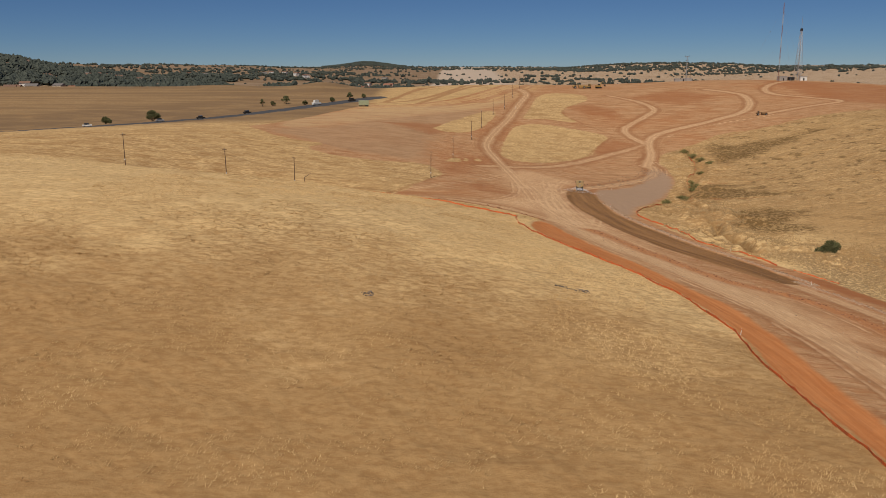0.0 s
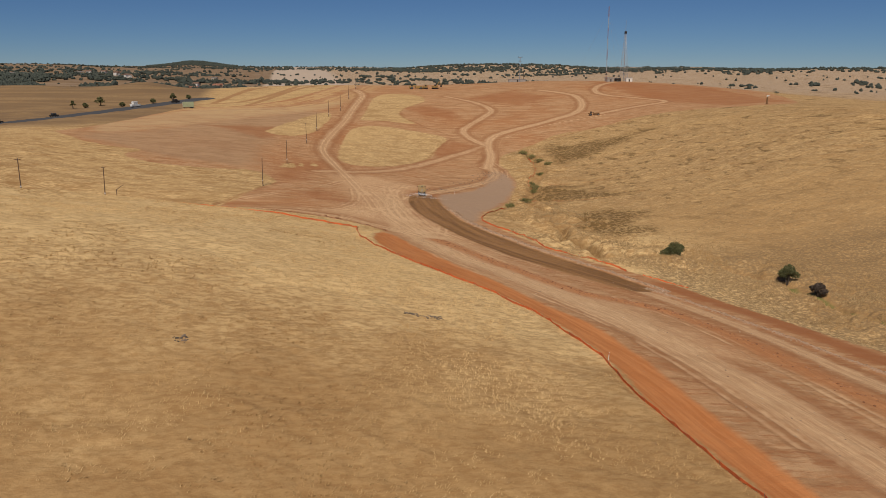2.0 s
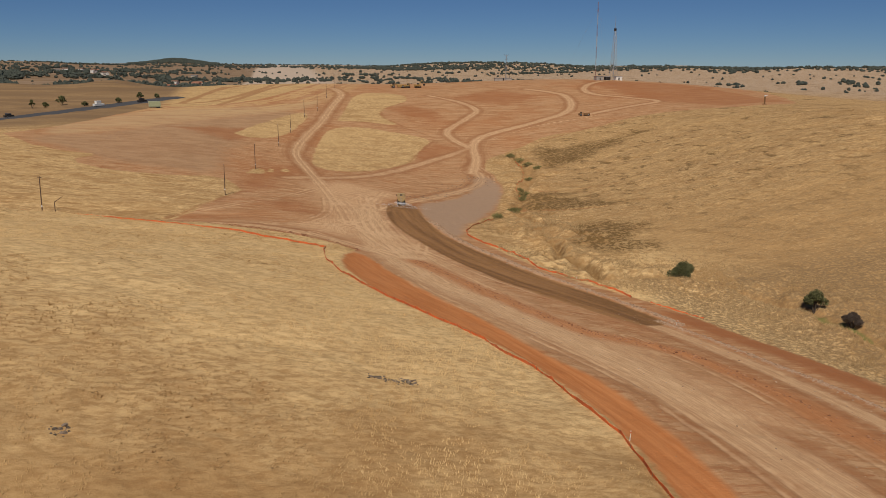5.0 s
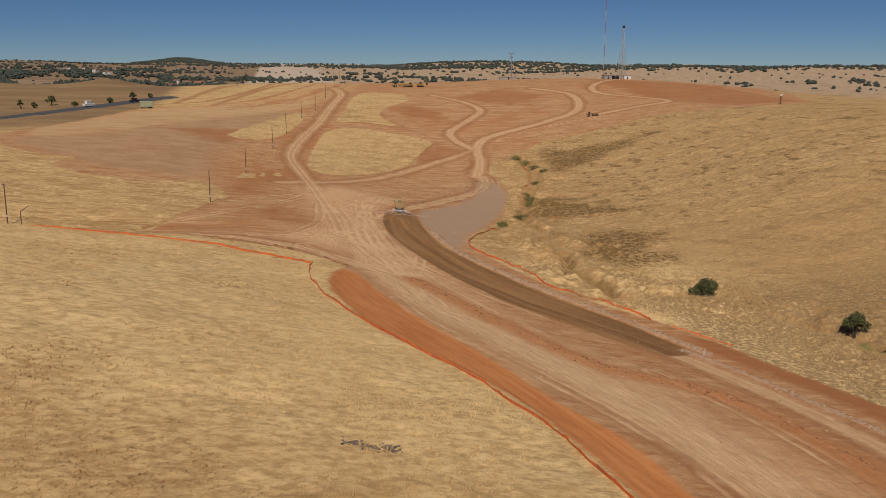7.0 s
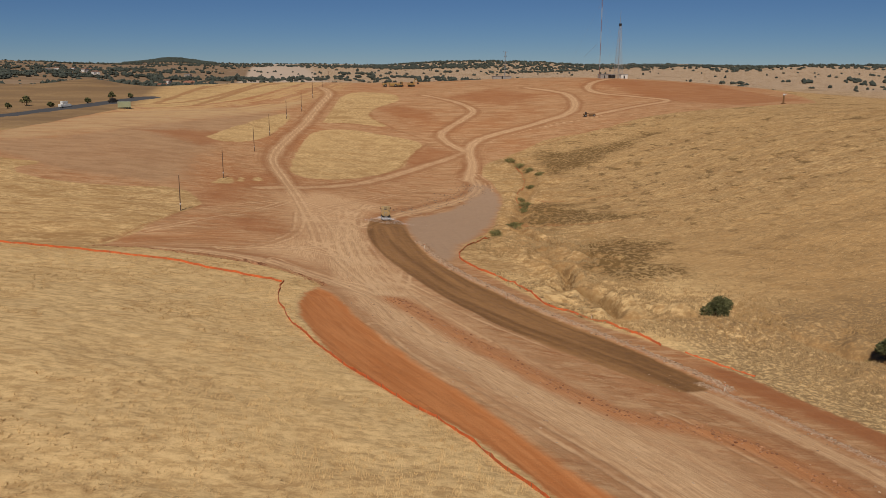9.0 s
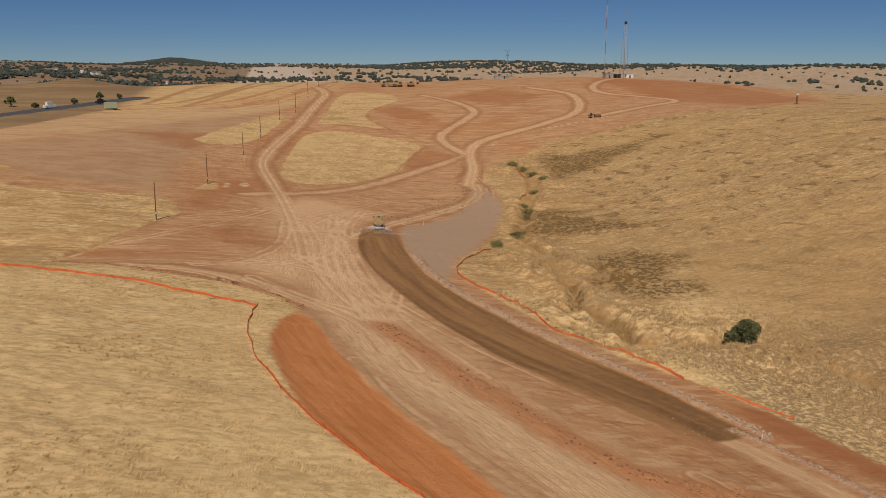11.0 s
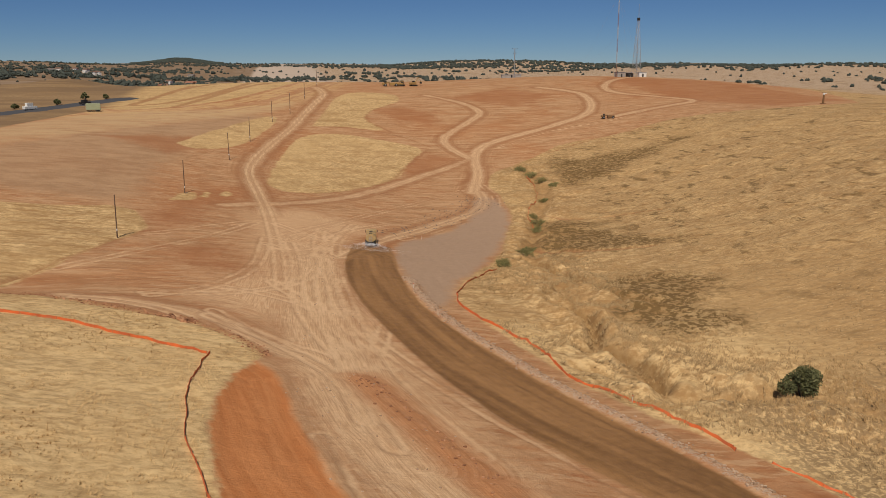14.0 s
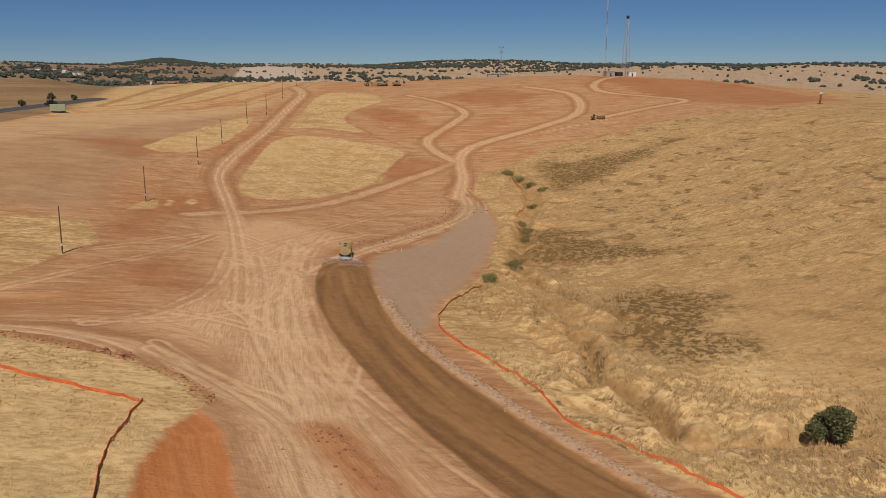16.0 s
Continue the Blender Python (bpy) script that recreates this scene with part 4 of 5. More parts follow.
netting_fence([(78, 190.5), (81, 185.5), (84, 180)], 0.28, 2.0, "torn orange netting half buried in dry grass", 5, sag=0.8, lean=0.2)
netting_fence(FENCE_N, 0.5, 3.0, "faded orange safety netting beside green shrubs", 4, sag=0.5)

# ---- machines ----
M_YELLOW = plain("machine_yellow", (0.40, 0.25, 0.08), 0.5)
M_DARK = plain("dark_steel", (0.045, 0.04, 0.036), 0.6, 0.3)
M_RUBBER = plain("rubber", (0.03, 0.028, 0.026), 0.9)
M_GLASS = plain("dark_glass", (0.03, 0.035, 0.04), 0.12, worn=(0.8, 0.2))
M_TANKTAN = plain("tan_paint", (0.50, 0.34, 0.15), 0.5)
M_CREAM = plain("cream_paint", (0.62, 0.60, 0.46), 0.6)
M_GREEN = plain("pale_green_paint", (0.36, 0.40, 0.25), 0.6)
M_CONCRETE = plain("concrete", (0.40, 0.37, 0.33), 0.9, scale=1.0)


def wheel(parent, x, y, r, width):
    bm = bmesh.new()
    tube(bm, (x - width / 2, y, r), (x + width / 2, y, r), r, r, 18)
    bmesh.ops.bevel(bm, geom=[e for e in bm.edges if len(e.link_faces) == 2 and e.calc_face_angle() > 1.2], offset=r * 0.12, segments=1, affect="EDGES")
    w = part("wheel", bm, M_RUBBER, parent)
    bm = bmesh.new()
    s = 1 if x > 0 else -1
    tube(bm, (x + s * width * 0.42, y, r), (x + s * width * 0.53, y, r), r * 0.55, r * 0.45, 12)
    part("rim", bm, M_STEEL, w)


def water_truck(x, y, turn):
    ob = thing("water_truck", x, y, None, turn, label="tan water truck spraying a dirt road", category="truck")
    bm = bmesh.new()
    for sx in (-0.45, 0.45):
        box(bm, sx - 0.1, -3.9, 0.75, sx + 0.1, 4.2, 1.05)
    box(bm, -1.2, -3.9, 1.0, 1.2, 1.7, 1.12)
    part("chassis", bm, M_DARK, ob)
    bm = bmesh.new()
    bmesh.ops.create_cone(bm, cap_ends=True, segments=28, radius1=1, radius2=1, depth=5.2, matrix=Matrix.Translation((0, -1.2, 2.05)) @ Matrix.Diagonal((1.2, 1, 0.95, 1)) @ Matrix.Rotation(radians(90), 4, "X"))
    bmesh.ops.bevel(bm, geom=[e for e in bm.edges if len(e.link_faces) == 2 and e.calc_face_angle() > 1.2], offset=0.12, segments=2, affect="EDGES")
    tank = part("tank", bm, M_TANKTAN, ob)
    for by in (-2.6, -0.4):
        bm = bmesh.new()
        box(bm, -0.35, by - 0.35, 2.95, 0.35, by + 0.35, 3.1, 0.04)
        part("hatch", bm, M_DARK, tank)
    bm = bmesh.new()
    box(bm, -1.2, 2.0, 1.05, 1.2, 3.6, 2.9, 0.14)
    cab = part("cab", bm, M_TANKTAN, ob)
    bm = bmesh.new()
    box(bm, -1.05, 3.56, 2.05, 1.05, 3.63, 2.7, 0.03)
    part("windscreen", bm, M_GLASS, cab)
    bm = bmesh.new()
    box(bm, -0.8, 1.96, 2.1, 0.8, 2.03, 2.7, 0.03)
    part("rear_window", bm, M_GLASS, cab)
    bm = bmesh.new()
    box(bm, -0.85, 3.6, 1.0, 0.85, 4.5, 1.95, 0.12)
    part("bonnet", bm, M_TANKTAN, ob)
    for sx in (-1.0, 1.0):
        wheel(ob, sx, 3.6, 0.55, 0.35)
        wheel(ob, sx * 0.98, -1.6, 0.55, 0.6)
        wheel(ob, sx * 0.98, -2.9, 0.55, 0.6)
        bm = bmesh.new()
        box(bm, sx - 0.3, -3.7, 1.18, sx + 0.3, -0.8, 1.24, 0.02)
        part("mudguard", bm, M_DARK, ob)
        bm = bmesh.new()
        tube(bm, (sx * 1.25, 3.5, 2.2), (sx * 1.45, 3.6, 2.3), 0.03)
        box(bm, sx * 1.45 - 0.06, 3.55, 2.0, sx * 1.45 + 0.06, 3.65, 2.55, 0.02)
        part("mirror", bm, M_DARK, ob)
    bm = bmesh.new()
    tube(bm, (1.25, -3.85, 0.8), (1.25, -3.85, 3.2), 0.07)
    tube(bm, (1.25, -3.85, 3.2), (0.5, -3.6, 3.2), 0.07)
    tube(bm, (0.5, -3.6, 3.2), (0.5, -3.6, 2.9), 0.07)
    part("fill_pipe", bm, M_TANKTAN, ob)
    bm = bmesh.new()
    for sx in (-0.3, 0.2):
        tube(bm, (sx, -3.9, 1.1), (sx, -3.9, 2.6), 0.03)
    for k in range(4):
        tube(bm, (-0.3, -3.9, 1.3 + 0.35 * k), (0.2, -3.9, 1.3 + 0.35 * k), 0.025)
    part("ladder", bm, M_STEEL, ob)
    bm = bmesh.new()
    tube(bm, (-1.3, -4.1, 0.75), (1.3, -4.1, 0.75), 0.06)
    bar = part("spray_bar", bm, M_STEEL, ob)
    for sx in (-1.3, -0.45, 0.45, 1.3):
        bm = bmesh.new()
        tube(bm, (sx, -4.1, 0.75), (sx, -4.3, 0.68), 0.07, 0.12)
        part("nozzle", bm, M_STEEL, bar)
    return ob


water_truck(44.2, 305.5, -7)


def spray(x, y, turn):
    """Droplets thrown out in a low fan behind the truck."""
    rng, verts, faces = np.random.RandomState(5), [], []
    n = 5000
    a, d = rng.uniform(-1.35, 1.35, n), np.abs(rng.normal(0, 1, n)) * 2.2 + 0.2
    px, py = np.sin(a) * d * 1.7, -4.3 - np.cos(a) * d
    pz = np.clip(0.75 + 0.25 * d - 0.16 * d * d + rng.normal(0, 0.14, n), 0.03, 2)
    m = pose(x, y, 0, 0, 0, turn)
    w = np.array([m @ Vector((u, v, 0)) for u, v in zip(px, py)])
    z = land(w[:, 0], w[:, 1]) + pz
    s = rng.uniform(0.012, 0.03, n)
    for k in range(n):
        cx, cy, cz, q = w[k, 0], w[k, 1], z[k], s[k]
        verts += [(cx - q, cy, cz - q * .6), (cx + q, cy, cz - q * .6), (cx, cy + q, cz - q * .6), (cx, cy, cz + q * 1.2)]
        i = 4 * k
        faces += [(i, i + 1, i + 3), (i + 1, i + 2, i + 3), (i + 2, i, i + 3)]
    me = bpy.data.meshes.new("water_spray")
    me.from_pydata(verts, [], faces)
    me.materials.append(plain("water_drops", (0.75, 0.76, 0.78), 0.2))
    tagged(new("water_spray", me), "fine white water spray behind the truck", "spray", kind="stuff")


spray(44.2, 305.5, -7)


M_MUDDY = plain("muddy_yellow", (0.20, 0.11, 0.045), 0.8)


def dozer(x, y, turn, label, M_YELLOW=M_YELLOW):
    ob = thing("bulldozer", x, y, None, turn, label=label, category="bulldozer")
    for sx in (-1.1, 1.1):
        bm = bmesh.new()
        box(bm, sx - 0.3, -2.0, 0, sx + 0.3, 2.0, 1.05, 0.35)
        part("track", bm, M_DARK, ob)
    bm = bmesh.new()
    box(bm, -0.75, -0.2, 0.7, 0.75, 2.1, 1.9, 0.1)
    part("engine_hood", bm, M_YELLOW, ob)
    bm = bmesh.new()
    box(bm, -0.8, -1.7, 0.8, 0.8, -0.1, 3.1, 0.12)
    cab = part("cab", bm, M_YELLOW, ob)
    bm = bmesh.new()
    box(bm, -0.84, -1.5, 1.9, 0.84, -0.3, 2.8, 0.03)
    part("glass", bm, M_GLASS, cab)
    bm = bmesh.new()
    box(bm, -1.9, 2.5, 0.1, 1.9, 2.75, 1.4, 0.05)
    part("blade", bm, M_DARK, ob)
    for sx in (-1.5, 1.5):
        bm = bmesh.new()
        tube(bm, (sx, 0, 0.6), (sx, 2.5, 0.5), 0.12)
        part("push_arm", bm, M_YELLOW, ob)
    bm = bmesh.new()
    tube(bm, (0.3, 1.2, 1.9), (0.3, 1.2, 2.6), 0.07)
    part("exhaust", bm, M_DARK, ob)
    return ob


def scraper(x, y, turn, label, M_YELLOW=M_YELLOW):
    ob = thing("earth_scraper", x, y, None, turn, label=label, category="scraper")
    bm = bmesh.new()
    box(bm, -1.4, -4.5, 0.5, 1.4, 0.5, 2.2, 0.25)
    part("bowl", bm, M_YELLOW, ob)
    bm = bmesh.new()
    tube(bm, (0, 0.4, 2.3), (0, 2.6, 2.4), 0.3, 0.25)
    part("gooseneck", bm, M_YELLOW, ob)
    bm = bmesh.new()
    box(bm, -1.1, 2.2, 0.9, 1.1, 5.0, 2.1, 0.2)
    tractor = part("tractor", bm, M_YELLOW, ob)
    bm = bmesh.new()
    box(bm, -0.9, 2.4, 2.1, 0.5, 3.7, 3.3, 0.1)
    part("cab", bm, M_DARK, tractor)
    for sx in (-1.25, 1.25):
        wheel(ob, sx, 3.2, 0.85, 0.6)
        wheel(ob, sx, -3.3, 0.85, 0.6)
    return ob


def excavator(x, y, turn, label, M_YELLOW=M_YELLOW):
    ob = thing("excavator", x, y, None, turn, label=label, category="excavator")
    for sx in (-1.2, 1.2):
        bm = bmesh.new()
        box(bm, sx - 0.3, -2.0, 0, sx + 0.3, 2.0, 0.9, 0.3)
        part("track", bm, M_DARK, ob)
    bm = bmesh.new()
    box(bm, -1.4, -2.3, 1.0, 1.4, 1.2, 2.2, 0.15)
    part("house", bm, M_YELLOW, ob)
    bm = bmesh.new()
    box(bm, -1.35, 0.1, 2.2, -0.3, 1.4, 3.1, 0.1)
    part("cab", bm, M_GLASS, ob)
    bm = bmesh.new()
    tube(bm, (0.2, 1.0, 1.8), (0.2, 3.4, 5.2), 0.28, 0.2)
    boom = part("boom", bm, M_YELLOW, ob)
    bm = bmesh.new()
    tube(bm, (0.2, 3.4, 5.2), (0.2, 5.4, 2.6), 0.2, 0.15)
    part("arm", bm, M_YELLOW, boom)
    bm = bmesh.new()
    box(bm, -0.4, 4.9, 1.4, 0.8, 5.8, 2.5, 0.15)
    part("bucket", bm, M_DARK, boom)
    return ob


scraper(173, 485, 80, "low brown earth scraper parked on red soil", M_MUDDY).scale = (0.66, 0.66, 0.66)
excavator(100, 612, -60, "yellow excavator on the brow of the hill")
scraper(86, 611, 95, "yellow scraper beside a stockpile on the hill brow")
dozer(92.5, 612, 60, "yellow dozer on the hill brow")
pipe = thing("standpipe", 272, 468, None, label="dark upright water standpipe with a white top on red soil", category="standpipe")
bm = bmesh.new()
tube(bm, (0, 0, -0.3), (0, 0, 4.4), 0.45, 0.4, 12)
box(bm, -0.9, -0.9, -0.3, 0.9, 0.9, 0.35, 0.05)
part("pipe", bm, M_MUDDY, pipe)
bm = bmesh.new()
tube(bm, (0, 0, 4.4), (0, 0, 5.2), 0.5, 0.4, 12)
tube(bm, (0, 0, 4.9), (1.3, 0, 4.9), 0.2, 0.2, 8)
part("outlet", bm, M_WHITE, pipe, "white outlet head")


def container(x, y, turn):
    ob = thing("storage_trailer", x, y, None, turn, label="pale green storage trailer on a dirt pad", category="trailer")
    bm = bmesh.new()
    box(bm, -2.9, -1.25, 0.75, 2.9, 1.25, 3.5, 0.06)
    for k in range(14):
        box(bm, -2.75 + 0.41 * k, -1.29, 0.95, -2.55 + 0.41 * k, -1.24, 3.3)
    body = part("body", bm, M_GREEN, ob)
    bm = bmesh.new()
    box(bm, -2.96, -1.1, 0.9, -2.88, 1.1, 3.4, 0.02)
    part("end_door", bm, M_CREAM, body, "cream end door")
    bm = bmesh.new()
    box(bm, -2.8, -0.5, 0.45, 2.8, 0.5, 0.78)
    part("underframe", bm, M_DARK, ob)
    for sx in (1.2, 2.1):
        for sy in (-1.0, 1.0):
            bm = bmesh.new()
            tube(bm, (sx, sy - 0.15, 0.45), (sx, sy + 0.15, 0.45), 0.45, 0.45, 14)
            part("wheel", bm, M_RUBBER, ob)
    return ob


container(-56.8, 498, 10)

# ---- masts on the hill ----
M_REDPAINT = plain("red_mast_paint", (0.26, 0.12, 0.09), 0.6)
M_MASTWHITE = plain("faded_white_paint", (0.42, 0.43, 0.44), 0.6)


def lattice_tower(x, y):
    ob = thing("lattice_tower", x, y, None, 20, label="tall grey steel lattice radio tower with a whip antenna", category="radio tower")
    top, n = 37.0, 14
    half = lambda z: 2.3 - 1.8 * (z / top)
    for sx, sy in ((-1, -1), (1, -1), (1, 1), (-1, 1)):
        bm = bmesh.new()
        tube(bm, (sx * half(0), sy * half(0), -0.3), (sx * half(top), sy * half(top), top), 0.13, 0.09, 6)
        part("leg", bm, M_STEEL, ob)
    for k in range(n):
        z0, z1 = top * k / n, top * (k + 1) / n
        a, b = half(z0), half(z1)
        bm = bmesh.new()
        for i in range(4):
            ca, sa = ((-1, -1), (1, -1), (1, 1), (-1, 1))[i], ((-1, -1), (1, -1), (1, 1), (-1, 1))[(i + 1) % 4]
            tube(bm, (ca[0] * a, ca[1] * a, z0), (sa[0] * b, sa[1] * b, z1), 0.06, None, 4)
            tube(bm, (sa[0] * a, sa[1] * a, z0), (ca[0] * b, ca[1] * b, z1), 0.06, None, 4)
            tube(bm, (ca[0] * b, ca[1] * b, z1), (sa[0] * b, sa[1] * b, z1), 0.06, None, 4)
        part("bracing", bm, M_STEEL, ob)
    bm = bmesh.new()
    box(bm, -0.7, -0.7, top - 0.6, 0.7, 0.7, top + 1.2, 0.15)
    part("antenna_cluster", bm, M_DARK, ob, "dark antenna cluster")
    bm = bmesh.new()
    tube(bm, (0, 0, top + 1), (0, 0, top + 10), 0.16, 0.07, 6)
    part("whip", bm, M_STEEL, ob)
    return ob


def guyed_mast(x, y):
    ob = thing("guyed_mast", x, y, None, label="slender red and white banded guyed radio mast", category="radio mast")
    for k in range(7):
        bm = bmesh.new()
        for i in range(3):
            a, b = 2.094 * i, 2.094 * (i + 1)
            p, q = (0.32 * math.cos(a), 0.32 * math.sin(a)), (0.32 * math.cos(b), 0.32 * math.sin(b))
            tube(bm, (*p, 8 * k), (*p, 8 * k + 8), 0.06, None, 5)
            for j in range(6):
                tube(bm, (*p, 8 * k + j * 1.33), (*q, 8 * k + j * 1.33 + 1.33), 0.035, None, 4)
        part("section", bm, M_MASTWHITE if k % 2 else M_REDPAINT, ob, "white painted section" if k % 2 else "red painted section")
    for k in range(3):
        for lev in (26, 52):
            bm = bmesh.new()
            a = 2.094 * k + 0.5
            tube(bm, (0, 0, lev), (26 * math.cos(a), 26 * math.sin(a), 0), 0.02, None, 4)
            part("guy_wire", bm, M_STEEL, ob)
    return ob


guyed_mast(237.6, 638)
lattice_tower(256.6, 650)


def shelter(x, y, turn, lx, ly, h, mat, label):
    ob = thing("equipment_shelter", x, y, None, turn, label=label, category="shelter", group="shelters at the masts")
    bm = bmesh.new()
    box(bm, -lx / 2, -ly / 2, -0.4, lx / 2, ly / 2, h, 0.05)
    part("wall", bm, mat, ob)
    bm = bmesh.new()
    box(bm, -lx / 2 - 0.2, -ly / 2 - 0.2, h, lx / 2 + 0.2, ly / 2 + 0.2, h + 0.25, 0.05)
    part("roof", bm, M_STEEL, ob)
    bm = bmesh.new()
    box(bm, -0.5, -ly / 2 - 0.04, 0, 0.5, -ly / 2 + 0.02, 2.0, 0.01)
    part("door", bm, M_DARK, ob)


shelter(241, 640, 15, 6, 4, 2.8, M_CONCRETE, "grey concrete equipment shelter below the masts")
shelter(249, 643, 10, 4, 3, 2.5, M_DARK, "dark steel equipment cabin below the masts")
shelter(260, 648, -5, 5, 3.5, 2.8, M_WHITE, "white equipment cabin below the masts")


def transmission_pole(x, y):
    ob = thing("transmission_pole", x, y, None, 15, label="steel power pole with stacked crossarms beside switchgear", category="power pole")
    bm = bmesh.new()
    tube(bm, (0, 0, -0.5), (0, 0, 19), 0.4, 0.2, 10)
    part("pole", bm, M_STEEL, ob)
    for z, w in ((18.6, 3.4), (15.5, 1.8), (10.5, 2.6)):
        bm = bmesh.new()
        tube(bm, (-w / 2, 0, z), (w / 2, 0, z), 0.12, None, 6)
        arm = part("crossarm", bm, M_STEEL, ob)
        for sx in (-w / 2, w / 2):
            bm = bmesh.new()
            tube(bm, (sx, 0, z), (sx, 0, z + 0.7), 0.16, 0.1, 8)
            part("insulator", bm, M_DARK, arm)
    bm = bmesh.new()
    tube(bm, (4, 1, -0.5), (4, 1, 9), 0.2, 0.15, 8)
    part("stub_pole", bm, M_WOOD, ob)
    return ob


transmission_pole(175, 660)
shelter(173, 661, 10, 14, 2, 1.8, M_CONCRETE, "long low grey switchgear enclosure beside a power pole")

# ---- houses and traffic ----
WALLS = [plain("cream_stucco", (0.62, 0.55, 0.45), 0.9), plain("white_stucco", (0.72, 0.70, 0.66), 0.9), plain("tan_stucco", (0.46, 0.36, 0.27), 0.9)]
ROOFS = [plain("grey_shingle", (0.20, 0.18, 0.17), 0.9), plain("brown_shingle", (0.22, 0.13, 0.09), 0.9), plain("red_tile", (0.34, 0.16, 0.10), 0.9)]


def house(kind):
    names = ("cream stucco house with a grey gable roof", "white house with a brown gable roof", "tan house with a red tiled roof")
    ob = thing("house", 0, 0, 0, label=names[kind] + " among trees", category="house", group="houses on the hillside")
    lx, ly, h = ((14, 9, 4.5), (12, 8, 6.0), (16, 9, 4.0))[kind]
    bm = bmesh.new()
    box(bm, -lx / 2, -ly / 2, -2, lx / 2, ly / 2, h)
    box(bm, lx / 2 - 5, -ly / 2 - 3.5, -2, lx / 2, -ly / 2 + 1, h * 0.75)
    part("wall", bm, WALLS[kind], ob)
    verts = [(-lx / 2 - .6, -ly / 2 - .6, h), (lx / 2 + .6, -ly / 2 - .6, h), (lx / 2 + .6, ly / 2 + .6, h), (-lx / 2 - .6, ly / 2 + .6, h), (-lx / 2 - .6, 0, h + 2.6), (lx / 2 + .6, 0, h + 2.6)]
    mesh_part("roof", verts, [(0, 1, 5, 4), (2, 3, 4, 5), (0, 4, 3), (1, 2, 5), (0, 3, 2, 1)], ROOFS[kind], ob)
    for k in range(3):
        bm = bmesh.new()
        wx = -lx / 2 + 1.5 + k * 2.6
        box(bm, wx, -ly / 2 - 0.06, 1.0, wx + 1.6, -ly / 2 + 0.02, 2.5)
        part("window", bm, M_GLASS, ob)
    bm = bmesh.new()
    box(bm, lx / 2 - 4.3, -ly / 2 - 3.56, 0, lx / 2 - 0.7, -ly / 2 - 3.48, 2.4)
    part("garage_door", bm, M_WHITE, ob)
    return ob


HOUSES = [house(k) for k in range(3)]
hr = random.Random(4)
for k in range(78):
    if k < 24:
        b, r = hr.uniform(-31, -13), hr.uniform(1090, 1180)
    elif k < 62:
        b, r = hr.uniform(-33, -19), hr.uniform(1260, 1620)
    else:
        b, r = hr.uniform(-18, -3), hr.uniform(1500, 2400)
    x, y = r * math.sin(radians(b)), r * math.cos(radians(b))
    m = pose(x, y, height(x, y), 0, 0, -b + hr.uniform(-50, 50))
    if k < 3:
        HOUSES[k].matrix_basis = m
    else:
        copy_thing(HOUSES[k % 3], m)


def conifer(seed):
    rng = random.Random(seed)
    ob = thing("conifer", 0, 0, 0, label="tall dark conifer in a row below the houses", category="tree", group="conifers below the houses")
    bm = bmesh.new()
    tube(bm, (0, 0, -0.5), (0, 0, 13), 0.35, 0.08, 6)
    part("trunk", bm, M_BARK, ob)
    lumps = [(rng.uniform(-.4, .4), rng.uniform(-.4, .4), 2 + 1.1 * k, 3.0 - 0.26 * k + rng.uniform(-.3, .3)) for k in range(10)]
    mesh_part("crown", *leaf_cloud(lumps, 900, 0.75, rng), M_PINE, ob)
    return ob


CONIFERS = [conifer(k) for k in range(2)]
for k in range(22):
    b, r = (-13.2 - 0.17 * k + hr.uniform(-.1, .1), hr.uniform(1010, 1060)) if k < 14 else (hr.uniform(-27, -16), hr.uniform(1040, 1100))
    x, y = r * math.sin(radians(b)), r * math.cos(radians(b))
    m = pose(x, y, height(x, y), 0, 0, 50 * k)
    if k < 2:
        CONIFERS[k].matrix_basis = m
    else:
        copy_thing(CONIFERS[k % 2], m)


def car(name, paint, label, long, tall):
    ob = thing(name, 0, 0, 0, label=label, category="car" if name == "car" else "truck")
    bm = bmesh.new()
    box(bm, -0.9, -long / 2, 0.35, 0.9, long / 2, 0.35 + tall * 0.45, 0.12)
    part("body", bm, paint, ob)
    bm = bmesh.new()
    box(bm, -0.8, -long * 0.3, 0.35 + tall * 0.4, 0.8, long * 0.2, 0.3 + tall, 0.15)
    part("cabin", bm, M_GLASS if name == "car" else paint, ob)
    for sx in (-0.8, 0.8):
        for sy in (-0.32, 0.32):
            wheel(ob, sx, sy * long, 0.33, 0.22)
    return ob


def on_highway(s, off):
    """A place and bearing on the highway."""
    p = densify(HIGHWAY)
    for a, b in zip(p, p[1:]):
        d = math.hypot(b[0] - a[0], b[1] - a[1])
        if s <= d:
            ux, uy = (b[0] - a[0]) / d, (b[1] - a[1]) / d
            return a[0] + ux * s + uy * off, a[1] + uy * s - ux * off, math.degrees(math.atan2(-ux, uy))
        s -= d


TRAFFIC = [("car", M_WHITE, "white car driving on the highway", 4.5, 1.5, 262, 3), ("car", M_DARK, "dark car driving on the highway", 4.5, 1.5, 318, 3), ("van", M_WHITE, "white box van driving on the highway", 6.5, 2.8, 405, -3),
           ("car", M_DARK, "dark car driving on the far carriageway", 4.6, 1.6, 350, -3), ("pickup", M_DARK, "dark pickup driving on the highway", 5.5, 1.9, 430, 3), ("car", M_STEEL, "silver car driving on the highway", 4.4, 1.5, 298, -3)]
for name, paint, label, long, tall, s, off in TRAFFIC:
    vehicle = car(name, paint, label, long, tall)
    x, y, turn = on_highway(s, off)
    vehicle.matrix_basis = pose(x, y, height(x, y), 0, 0, turn)

